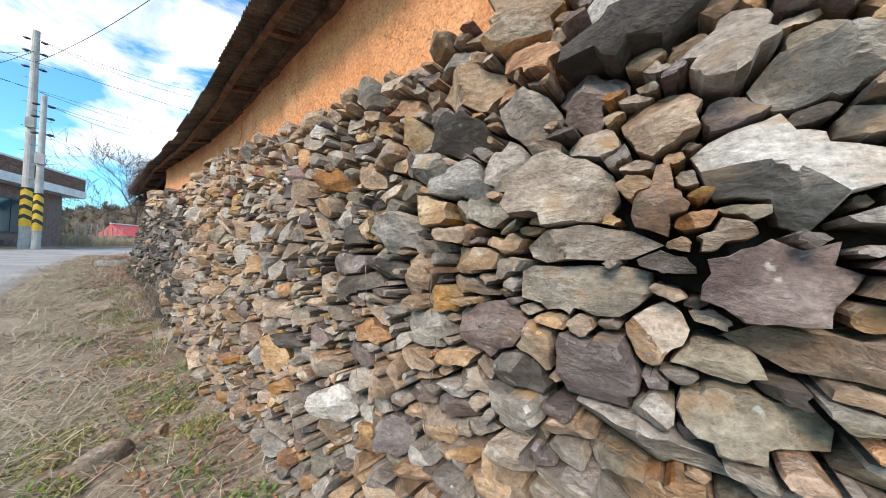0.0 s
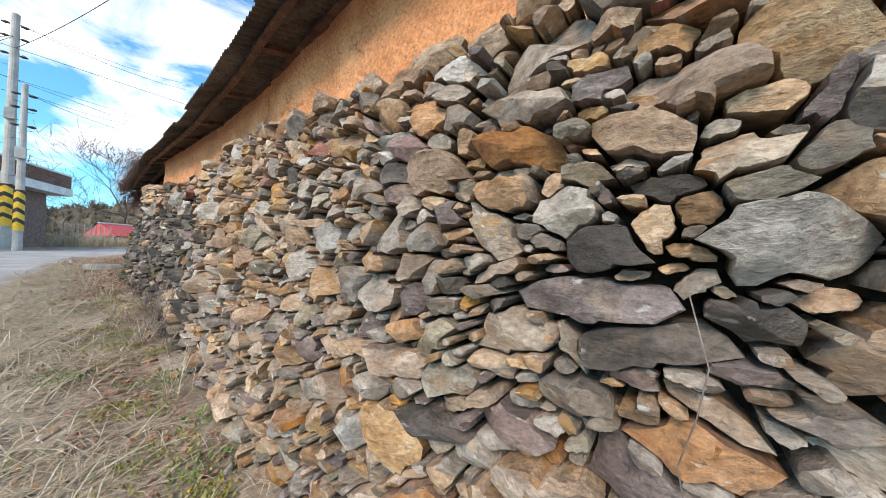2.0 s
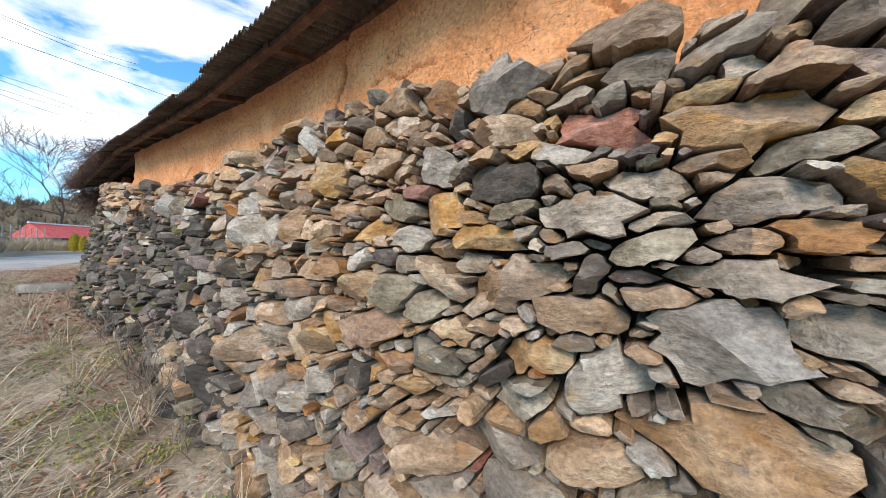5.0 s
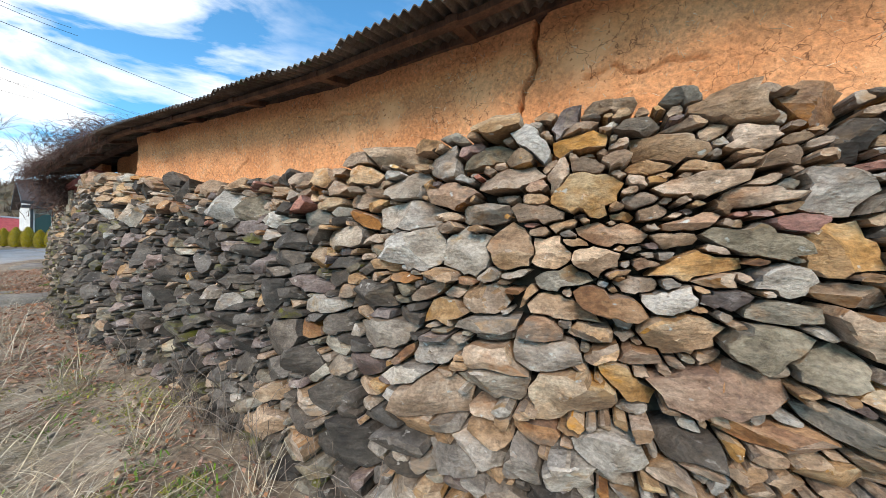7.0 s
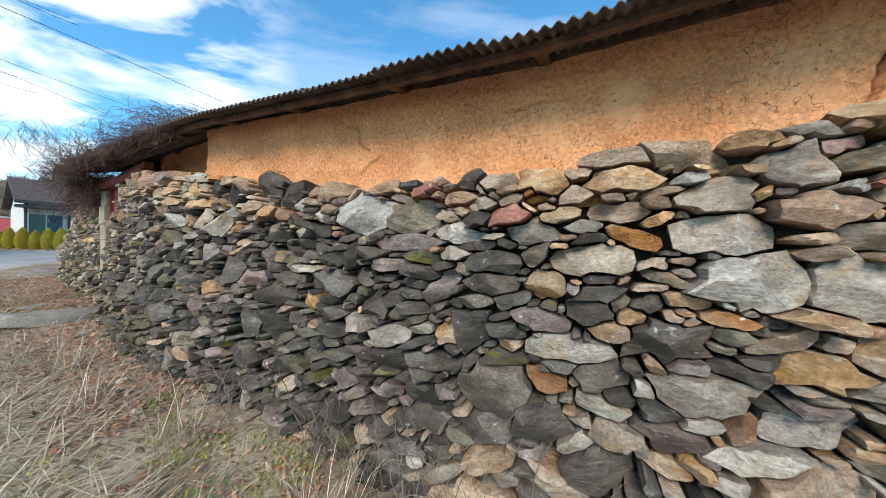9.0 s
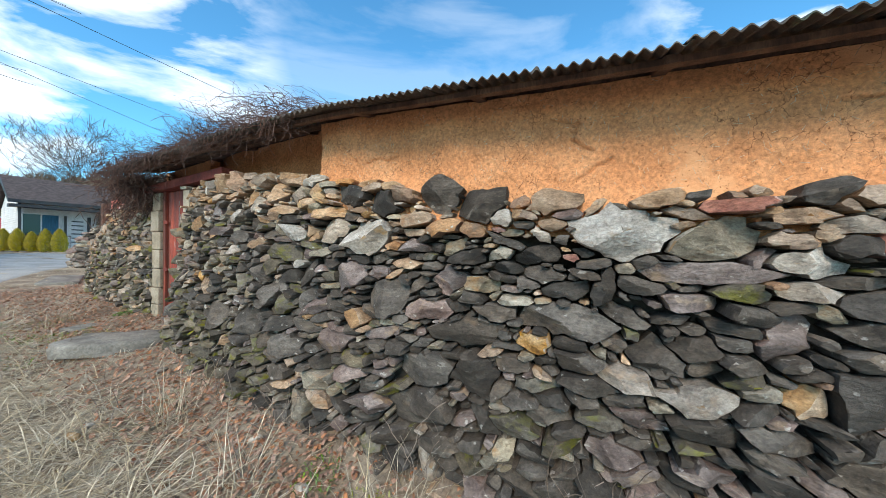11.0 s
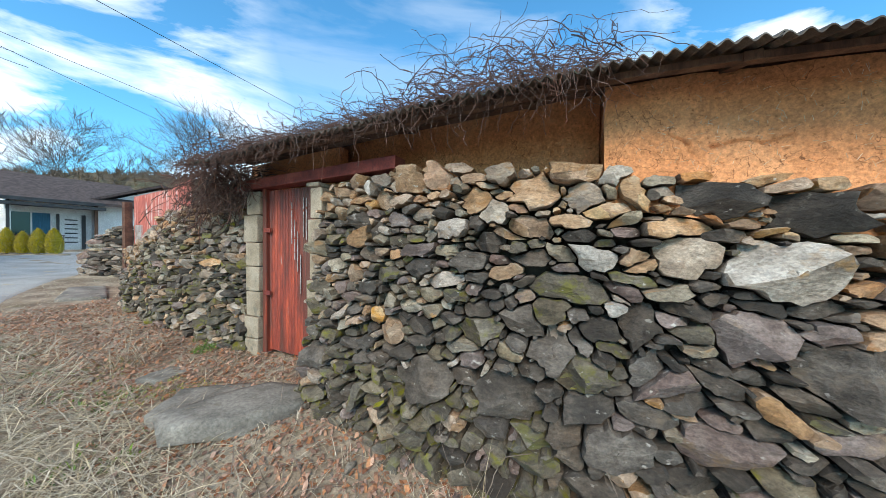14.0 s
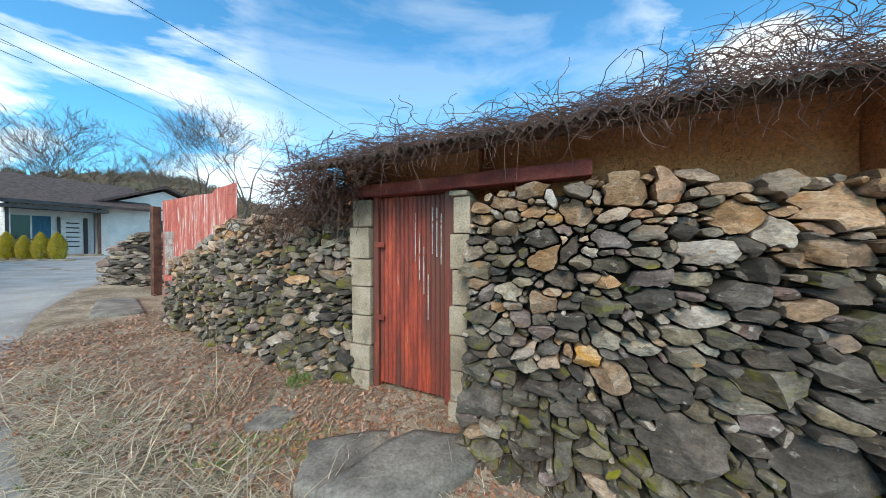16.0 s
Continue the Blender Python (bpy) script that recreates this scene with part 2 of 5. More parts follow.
for k_, m_ in STONE.items():
    weather(m_, (.42, .38, .36), .75 if k_ not in ("white", "ochre", "red") else .45)
STONE_KEYS = list(STONE)
# earth core, coloured near black so the gaps between stones read as deep shade
M_SHADE_EARTH = material("shade_dark_earth", ((.022, .017, .012), (.035, .027, .02), (.05, .038, .028)), scale=9, bump=.5)
M_MUD = material("mud_plaster", ((.54, .225, .09), (.61, .265, .11), (.66, .31, .14)), scale=2.2, fine=42, bump=1.0, bump_dist=.02, rough=.95,
                 spots=(.3, .12, .045), spot_scale=46, spot_at=.63, patch=(.67, .33, .155), patch_scale=1.6, patch_at=.58, detail=9)


def add_cracks(m, scale, where):
    """Fine drying cracks: thin dark lines between plates of plaster, in patches."""
    n, l = m.node_tree.nodes, m.node_tree.links
    b = n["Principled BSDF"]
    geo = n.new("ShaderNodeNewGeometry")
    warp = n.new("ShaderNodeTexNoise")
    warp.inputs["Scale"].default_value = 5.0
    warp.inputs["Detail"].default_value = 4
    l.new(geo.outputs["Position"], warp.inputs["Vector"])
    mixv = n.new("ShaderNodeVectorMath")
    mixv.operation = "MULTIPLY_ADD"
    mixv.inputs[1].default_value = (.35, .35, .35)
    l.new(warp.outputs["Color"], mixv.inputs[0])
    l.new(geo.outputs["Position"], mixv.inputs[2])
    vor = n.new("ShaderNodeTexVoronoi")
    vor.feature = "DISTANCE_TO_EDGE"
    vor.inputs["Scale"].default_value = scale
    l.new(mixv.outputs[0], vor.inputs["Vector"])
    line = n.new("ShaderNodeValToRGB")
    line.color_ramp.elements[0].position, line.color_ramp.elements[1].position = 0.0, 0.016
    line.color_ramp.elements[0].color = (1, 1, 1, 1)
    line.color_ramp.elements[1].color = (0, 0, 0, 1)
    l.new(vor.outputs["Distance"], line.inputs["Fac"])
    area = n.new("ShaderNodeTexNoise")
    area.inputs["Scale"].default_value = 2.1
    l.new(geo.outputs["Position"], area.inputs["Vector"])
    cut = n.new("ShaderNodeValToRGB")
    cut.color_ramp.elements[0].position, cut.color_ramp.elements[1].position = where, where + .08
    l.new(area.outputs["Fac"], cut.inputs["Fac"])
    both = n.new("ShaderNodeMath")
    both.operation = "MULTIPLY"
    l.new(line.outputs["Color"], both.inputs[0])
    l.new(cut.outputs["Color"], both.inputs[1])
    x = n.new("ShaderNodeMix")
    x.data_type = "RGBA"
    l.new(both.outputs[0], x.inputs["Factor"])
    l.new(b.inputs["Base Color"].links[0].from_socket, x.inputs["A"])
    x.inputs["B"].default_value = (.14, .055, .022, 1)
    l.new(x.outputs["Result"], b.inputs["Base Color"])


add_cracks(M_MUD, 6.5, .48)
M_SHEET = material("cement_sheet", ((.05, .04, .034), (.085, .072, .062), (.13, .115, .1)), scale=3, fine=50, bump=.4, rough=.9, spots=(.05, .06, .04), spot_scale=9)
M_WOOD = material("old_wood", ((.06, .03, .018), (.1, .05, .03), (.15, .085, .052)), scale=8, fine=70, squash=(1, 1, .3), bump=.4)
M_CONC = material("concrete_block", ((.2, .155, .11), (.3, .245, .175), (.4, .335, .255)), scale=2.5, fine=90, bump=.5, spots=(.18, .16, .12), spot_scale=7, spot_at=.63)
M_RED = material("red_paint_rusty", ((.13, .03, .02), (.25, .042, .024), (.4, .07, .032)), scale=2.5, fine=30, squash=(3, 3, .35), rough=.6, bump=.25,
                 patch=(.11, .035, .024), patch_scale=1.3, patch_at=.47, spots=(.42, .36, .33), spot_scale=5, spot_at=.73, bump_dist=.006)
M_REDBEAM = material("red_beam_paint", ((.12, .02, .015), (.19, .032, .022), (.25, .06, .04)), scale=5, fine=60, rough=.7, bump=.4)
M_GROUND = material("dry_ground", ((.17, .122, .083), (.26, .2, .142), (.37, .305, .228)), scale=1.6, fine=28, bump=.9, bump_dist=.03, rough=.97,
                    patch=(.15, .145, .06), patch_scale=.9, patch_at=.6, spots=(.2, .16, .11), spot_scale=8, spot_at=.6, detail=10)
M_ROAD = material("worn_asphalt", ((.26, .255, .25), (.31, .305, .3), (.36, .355, .345)), scale=1.2, fine=140, bump=.35, bump_dist=.008, rough=.93, spots=(.36, .3, .22), spot_scale=2.2, spot_at=.66)


# ---- builders ----
def part(name, bm, mat, parent=None, label="", smooth=False):
    """Links a bmesh as one mesh object, under a thing or a part."""
    me = bpy.data.meshes.new(name)
    bm.to_mesh(me)
    bm.free()
    me.materials.append(mat)
    if smooth:
        me.shade_smooth()
    ob = new(name, me)
    if parent:
        ob.parent = parent
    if label:
        tagged(ob, label)
    return ob


def data_mesh(name, verts, faces, mats, idx=None, smooth=False, parent=None):
    me = bpy.data.meshes.new(name)
    me.from_pydata(verts, [], faces)
    for m in (mats if isinstance(mats, list) else [mats]):
        me.materials.append(m)
    if idx is not None:
        me.polygons.foreach_set("material_index", idx)
    if smooth:
        me.shade_smooth()
        if smooth == 2:
            me.set_sharp_from_angle(angle=radians(24))
    me.update()
    ob = new(name, me)
    if parent:
        ob.parent = parent
    return ob


def empty(name, label="", category="", group="", kind=""):
    return tagged(new(name), label, category, group, kind)


def box_into(bm, p0, ax, ay, az, bevel=0.0):
    """A box from corner p0 along three edge vectors."""
    p0, ax, ay, az = Vector(p0), Vector(ax), Vector(ay), Vector(az)
    vs = [bm.verts.new(p0 + ax * i + ay * j + az * k) for k in (0, 1) for j in (0, 1) for i in (0, 1)]
    fs = [bm.faces.new([vs[i] for i in f]) for f in ((0, 2, 3, 1), (4, 5, 7, 6), (0, 1, 5, 4), (2, 6, 7, 3), (0, 4, 6, 2), (1, 3, 7, 5))]
    bmesh.ops.recalc_face_normals(bm, faces=fs)
    if bevel > 0:
        eds = list({e for f in fs for e in f.edges})
        bmesh.ops.bevel(bm, geom=eds, offset=bevel, segments=2, affect="EDGES", profile=.6)


def boxy(name, p0, ax, ay, az, mat, parent=None, bevel=0.0, label=""):
    bm = bmesh.new()
    box_into(bm, p0, ax, ay, az, bevel)
    return part(name, bm, mat, parent, label)


def uw_box(name, u0, u1, w0, w1, z0, z1, mat, parent=None, bevel=0.0, label=""):
    return boxy(name, W(u0, w0, z0), UD * (u1 - u0), WD * (w1 - w0), (0, 0, z1 - z0), mat, parent, bevel, label)


def tube(verts, faces, pts, radii, sides=5):
    """Adds a tapering tube along pts to plain lists."""
    n0 = len(verts)
    for i, p in enumerate(pts):
        d = (pts[min(i + 1, len(pts) - 1)] - pts[max(i - 1, 0)]).normalized()
        a = d.orthogonal().normalized()
        b = d.cross(a)
        for k in range(sides):
            t = 2 * math.pi * k / sides
            verts.append(p + (a * math.cos(t) + b * math.sin(t)) * radii[i])
    for i in range(len(pts) - 1):
        for k in range(sides):
            k2 = (k + 1) % sides
            faces.append((n0 + i * sides + k, n0 + i * sides + k2, n0 + (i + 1) * sides + k2, n0 + (i + 1) * sides + k))
    faces.append(tuple(n0 + k for k in reversed(range(sides))))
    faces.append(tuple(n0 + (len(pts) - 1) * sides + k for k in range(sides)))


# ---- ground and road ----
def spaced(fine_lo, fine_hi, step, far):
    mid = list(np.arange(fine_lo, fine_hi + 1e-6, step))
    out, d, lo, hi = [], step, fine_lo, fine_hi
    while hi < far:
        d *= 1.35
        lo, hi = lo - d, hi + d
        out.append((lo, hi))
    return [a for a, _ in reversed(out)] + mid + [b for _, b in out]


gu, gw = spaced(-3, 24, .12, 900), spaced(-4, 4, .1, 900)
gv = [W(u, w, ground_z(u, w)) for u in gu for w in gw]
nw = len(gw)
gf = [(i * nw + j, (i + 1) * nw + j, (i + 1) * nw + j + 1, i * nw + j + 1) for i in range(len(gu) - 1) for j in range(nw - 1)]
ground = tagged(data_mesh("ground", gv, gf, M_GROUND, smooth=True), "dry ground with straw, dirt and sparse grass", "ground", kind="structure")

rv, rf = [], []
ru = list(np.arange(-40, 46, .4))
for u in ru:
    a = road_edge(u)
    b = lerp_table(u, [-40, 8, 16, 22, 26, 32, 45], [7, 6.5, 5, 2.6, 1.2, -1.6, -9])
    for k in range(13):
        f = (k / 12) ** 1.6
        w = a + (b - a) * f + (0.12 * noise.noise(Vector((u * 1.7, 0, 5))) + .05 * noise.noise(Vector((u * 6, 0, 5))) if k == 0 else 0)
        rv.append(W(u, w, ground_z(u, w) + (-.02 if k == 0 else .012)))
rf = [(i * 13 + j, (i + 1) * 13 + j, (i + 1) * 13 + j + 1, i * 13 + j + 1) for i in range(len(ru) - 1) for j in range(12)]
tagged(data_mesh("road", rv, rf, M_ROAD, smooth=True), "pale grey worn village road beside the wall", "road", kind="structure")


# ---- dry stone wall ----
rs = np.random.RandomState(11)
SITES = []   # u, z, half length, half height, turn, colour, proud


def ell_r(a, b, t, dx, dz):
    c, s = np.cos(t), np.sin(t)
    x, y = dx * c + dz * s, -dx * s + dz * c
    d = np.hypot(dx, dz) + 1e-9
    return d / np.sqrt((x / a) ** 2 + (y / b) ** 2 + 1e-12)


def hero(u, z, length, height, turn, colour, proud=0.0):
    """A stone that stands out, by its place on the wall's face."""
    SITES.append((u, z, length / 2, height / 2, radians(turn), colour, proud))


hero(-0.48, 1.50, 0.33, 0.20, 9, 'grey')
hero(-0.52, 1.34, 0.32, 0.10, -5, 'grey')
hero(-0.52, 1.22, 0.34, 0.15, -5, 'green')
hero(-0.71, 1.43, 0.15, 0.10, -82, 'orange')
hero(-0.36, 1.77, 0.22, 0.16, 23, 'grey')
hero(-0.53, 1.79, 0.22, 0.17, -71, 'purple')
hero(-0.70, 1.65, 0.15, 0.14, -85, 'tan')
hero(-0.56, 1.62, 0.16, 0.09, 20, 'grey')
hero(-0.59, 1.02, 0.20, 0.17, -11, 'purple')
hero(-0.37, 0.97, 0.19, 0.12, -16, 'slate')
hero(-0.44, 1.06, 0.13, 0.11, -2, 'ochre')
hero(-0.70, 1.13, 0.10, 0.10, 23, 'tan')
hero(-0.27, 1.08, 0.25, 0.19, -7, 'purple')
hero(0.01, 1.03, 0.27, 0.14, -6, 'white')
hero(-0.38, 0.86, 0.16, 0.13, -15, 'white')
hero(-0.09, 0.71, 0.17, 0.12, 18, 'tan')
hero(-0.09, 1.58, 0.25, 0.12, 9, 'white')
hero(-0.29, 1.59, 0.19, 0.11, -7, 'grey')
hero(-0.08, 1.77, 0.31, 0.16, 13, 'slate')
hero(0.03, 1.65, 0.21, 0.14, 18, 'white')
hero(-0.13, 1.96, 0.28, 0.17, 21, 'tan')
hero(-0.37, 1.95, 0.22, 0.12, 31, 'orange')
hero(0.22, 1.41, 0.24, 0.17, 14, 'white')
hero(0.48, 0.62, 0.27, 0.16, -14, 'white')
hero(0.12, 0.61, 0.17, 0.17, 84, 'purple')
hero(0.56, 1.26, 0.45, 0.14, 2, 'purple')
hero(0.17, 1.84, 0.24, 0.14, 28, 'ochre')
hero(0.50, 2.14, 0.27, 0.14, 28, 'green')
hero(1.46, 2.04, 0.24, 0.15, 14, 'tan')
hero(1.20, 1.94, 0.18, 0.16, 10, 'orange')
hero(1.13, 1.70, 0.26, 0.19, 12, 'tan')
hero(1.30, 1.83, 0.21, 0.12, 14, 'red')
hero(1.01, 1.79, 0.10, 0.09, 6, 'ochre')
hero(1.13, 1.83, 0.15, 0.08, 22, 'green')
hero(1.04, 1.89, 0.12, 0.10, 16, 'grey')
hero(1.38, 1.74, 0.24, 0.10, 14, 'slate')
hero(1.35, 1.64, 0.24, 0.09, 6, 'purple')
hero(1.06, 1.52, 0.12, 0.09, -8, 'purple')
hero(1.20, 1.44, 0.19, 0.10, -1, 'grey')
hero(1.27, 1.58, 0.13, 0.08, 2, 'grey')
hero(1.11, 1.57, 0.09, 0.06, 5, 'ochre')
hero(1.39, 1.46, 0.21, 0.18, -83, 'grey')
hero(1.53, 1.48, 0.14, 0.12, -4, 'tan')
hero(1.69, 1.49, 0.19, 0.14, -3, 'white')
hero(1.91, 1.45, 0.26, 0.19, -1, 'white')
hero(1.88, 1.21, 0.37, 0.17, -4, 'tan')
hero(1.61, 1.22, 0.20, 0.20, -11, 'grey')
hero(1.55, 1.34, 0.14, 0.13, 80, 'ochre')
hero(1.43, 1.33, 0.18, 0.08, 3, 'tan')
hero(1.25, 1.33, 0.18, 0.13, -2, 'tan')
hero(1.42, 1.20, 0.22, 0.15, 3, 'grey')
hero(1.13, 1.28, 0.13, 0.10, -75, 'grey')
hero(1.50, 1.06, 0.17, 0.15, 13, 'purple')
hero(1.22, 1.18, 0.16, 0.10, -10, 'purple')
hero(1.04, 1.44, 0.13, 0.05, -20, 'tan')
hero(1.06, 1.38, 0.13, 0.04, -1, 'slate')
hero(1.05, 1.18, 0.12, 0.08, -13, 'grey')
hero(1.02, 1.33, 0.11, 0.07, -14, 'tan')
hero(1.02, 1.26, 0.10, 0.07, -7, 'slate')
hero(1.22, 1.07, 0.12, 0.08, -20, 'orange')
hero(2.02, 1.02, 0.26, 0.11, -23, 'green')
hero(1.97, 0.83, 0.23, 0.15, -12, 'purple')
hero(1.00, 1.62, 0.10, 0.07, 4, 'green')
hero(4.38, 1.83, 0.36, 0.22, -6, 'white')
hero(4.07, 1.81, 0.24, 0.23, 82, 'white')
hero(3.83, 1.83, 0.19, 0.18, -9, 'tan')
hero(3.51, 2.07, 0.29, 0.18, -2, 'ochre')
hero(3.65, 1.81, 0.16, 0.13, 9, 'tan')
hero(4.23, 1.04, 0.38, 0.20, -9, 'tan')
hero(3.91, 1.17, 0.32, 0.16, 0, 'grey')
hero(3.56, 1.20, 0.37, 0.21, -3, 'ochre')
hero(4.18, 1.49, 0.24, 0.13, -2, 'ochre')
hero(3.96, 1.57, 0.21, 0.15, -10, 'tan')
hero(4.56, 1.33, 0.34, 0.15, -12, 'grey')
hero(4.23, 1.27, 0.28, 0.13, -12, 'grey')
hero(4.39, 1.14, 0.29, 0.09, -13, 'white')
hero(3.65, 1.35, 0.28, 0.12, -11, 'grey')
hero(3.60, 1.69, 0.21, 0.09, -11, 'green')
hero(3.95, 1.46, 0.36, 0.08, -7, 'grey')
hero(4.44, 2.01, 0.37, 0.16, -3, 'grey')
hero(4.16, 2.12, 0.27, 0.13, -1, 'orange')
hero(3.99, 2.01, 0.23, 0.11, -1, 'grey')
hero(3.68, 1.45, 0.17, 0.12, 3, 'orange')
hero(3.47, 1.78, 0.17, 0.13, -3, 'tan')
hero(3.48, 1.47, 0.17, 0.10, -11, 'tan')
hero(5.07, 1.45, 0.40, 0.11, -7, 'white')
hero(6.47, 2.21, 0.50, 0.26, 3, 'white')
hero(5.19, 1.76, 0.18, 0.15, -2, 'ochre')
hero(4.67, 1.54, 0.29, 0.17, -3, 'slate')
hero(5.45, 1.17, 0.45, 0.27, -5, 'slate')
hero(5.58, 0.57, 0.46, 0.17, -21, 'tan')
hero(4.93, 0.91, 0.27, 0.20, -9, 'slate')
hero(5.21, 1.07, 0.30, 0.19, -12, 'slate')
hero(4.97, 1.90, 0.42, 0.15, -2, 'grey')
hero(6.04, 2.16, 0.37, 0.18, -9, 'green')
hero(5.72, 2.05, 0.23, 0.12, 4, 'white')
hero(5.47, 1.87, 0.34, 0.12, 1, 'slate')
hero(5.49, 1.76, 0.31, 0.12, 2, 'slate')
hero(5.59, 1.49, 0.21, 0.20, 81, 'dark')
hero(5.76, 1.43, 0.15, 0.14, 1, 'ochre')
hero(6.15, 1.38, 0.28, 0.12, -10, 'grey')
hero(5.48, 0.98, 0.28, 0.19, -13, 'slate')
hero(5.27, 2.04, 0.24, 0.14, 3, 'green')
hero(6.10, 2.00, 0.50, 0.11, -1, 'purple')
hero(7.67, 1.02, 0.48, 0.24, -12, 'slate')
hero(7.66, 1.27, 0.45, 0.21, -10, 'slate')
hero(8.22, 2.19, 0.44, 0.26, 1, 'white')
hero(4.96, 1.64, 0.19, 0.11, -2, 'slate')
hero(4.92, 1.73, 0.24, 0.08, -9, 'slate')
hero(4.93, 1.34, 0.21, 0.15, -9, 'slate')
hero(6.77, 1.69, 0.49, 0.17, 4, 'slate')
hero(6.32, 1.54, 0.21, 0.20, 2, 'dark')
hero(8.59, 2.27, 0.28, 0.22, -4, 'grey')
hero(8.00, 1.75, 0.36, 0.26, -1, 'slate')
hero(7.52, 1.88, 0.20, 0.18, -1, 'purple')
hero(7.66, 1.68, 0.38, 0.14, -5, 'purple')
hero(7.28, 1.30, 0.27, 0.24, 82, 'dark')
hero(7.39, 1.55, 0.51, 0.16, -7, 'slate')
hero(9.48, 1.42, 0.40, 0.28, 3, 'slate')
hero(8.50, 1.35, 0.30, 0.19, -9, 'purple')
hero(8.93, 1.28, 0.29, 0.19, -9, 'slate')
hero(7.62, 2.50, 0.27, 0.22, 7, 'slate')
hero(8.10, 2.46, 0.26, 0.20, 22, 'dark')
hero(7.33, 2.40, 0.31, 0.20, -3, 'dark')
hero(7.16, 2.32, 0.14, 0.11, 7, 'white')
hero(9.01, 2.24, 0.21, 0.14, 0, 'white')
hero(9.35, 2.66, 0.27, 0.22, 7, 'tan')
hero(10.05, 2.81, 0.19, 0.17, -85, 'orange')
hero(10.02, 1.41, 0.36, 0.26, -10, 'slate')
hero(9.60, 2.54, 0.15, 0.14, 13, 'white')
hero(9.08, 2.61, 0.18, 0.16, 3, 'grey')
hero(10.26, 2.80, 0.23, 0.20, 10, 'tan')
hero(9.90, 2.43, 0.26, 0.13, 0, 'grey')
hero(10.35, 1.68, 0.19, 0.16, 79, 'tan')
hero(9.76, 2.22, 0.22, 0.13, -3, 'slate')
hero(9.66, 1.79, 0.25, 0.16, -4, 'mossy')
hero(9.23, 1.72, 0.22, 0.20, 9, 'slate')
hero(9.75, 2.63, 0.18, 0.18, 8, 'tan')
hero(11.14, 1.37, 0.29, 0.23, -14, 'slate')
hero(3.18, 1.50, 0.26, 0.17, -10, 'ochre')
hero(3.08, 1.33, 0.34, 0.17, -12, 'orange')
hero(2.95, 1.50, 0.21, 0.13, -11, 'green')
hero(2.75, 1.83, 0.18, 0.16, 77, 'ochre')
hero(2.88, 1.72, 0.15, 0.11, -3, 'white')
hero(2.79, 1.45, 0.20, 0.14, -15, 'green')
hero(2.76, 2.02, 0.18, 0.17, 5, 'grey')
hero(2.70, 2.19, 0.14, 0.10, -80, 'slate')
hero(3.01, 2.37, 0.23, 0.10, 13, 'tan')
hero(2.78, 2.33, 0.16, 0.15, 13, 'orange')
hero(2.94, 2.02, 0.21, 0.08, 5, 'tan')
hero(2.95, 1.85, 0.27, 0.10, 13, 'green')
hero(2.94, 2.24, 0.13, 0.11, 5, 'tan')
hero(3.55, 0.90, 0.18, 0.16, -18, 'white')
hero(2.88, 1.61, 0.17, 0.08, -6, 'green')
hero(4.77, 0.64, 0.47, 0.31, -13, 'dark')
hero(3.17, 1.11, 0.22, 0.09, -12, 'slate')
hero(8.81, 1.90, 0.21, 0.16, 89, 'dark')
hero(8.36, 1.90, 0.28, 0.20, 3, 'purple')
hero(9.07, 1.60, 0.26, 0.16, -14, 'mossy')
hero(8.45, 2.56, 0.27, 0.17, 6, 'dark')
hero(8.65, 2.41, 0.29, 0.11, -5, 'tan')
hero(9.13, 2.07, 0.38, 0.15, 6, 'mossy')
hero(0.53, 1.39, 0.19, 0.12, 0, 'slate')
hero(0.43, 1.17, 0.30, 0.10, -11, 'slate')
hero(0.27, 1.25, 0.16, 0.08, 1, 'slate')
hero(0.80, 1.13, 0.23, 0.14, -10, 'grey')
hero(0.63, 1.50, 0.20, 0.12, 5, 'white')
hero(0.44, 1.68, 0.25, 0.12, 15, 'tan')
hero(0.28, 1.59, 0.15, 0.10, 12, 'ochre')
hero(0.24, 1.52, 0.12, 0.08, 8, 'green')
hero(0.42, 1.44, 0.13, 0.09, -87, 'ochre')
hero(0.78, 1.72, 0.26, 0.12, 13, 'orange')
hero(0.39, 1.54, 0.13, 0.07, 8, 'slate')
hero(-0.89, 1.25, 0.21, 0.18, 22, 'purple')
hero(-0.84, 0.99, 0.25, 0.10, 6, 'green')
hero(-0.84, 1.77, 0.15, 0.17, 25, 'grey')
hero(-0.64, 1.91, 0.30, 0.12, -14, 'slate')
hero(-0.33, 2.11, 0.24, 0.16, -20, 'ochre')
hero(1.25, 0.68, 0.19, 0.30, -60, 'ochre')
hero(2.15, 1.31, 0.20, 0.15, -40, 'white')
hero(2.46, 1.54, 0.37, 0.16, -20, 'tan')
hero(4.22, 2.30, 0.17, 0.18, 30, 'grey')
hero(6.94, 1.54, 0.19, 0.10, 0, 'ochre')
hero(10.48, 1.78, 0.15, 0.13, 0, 'ochre')


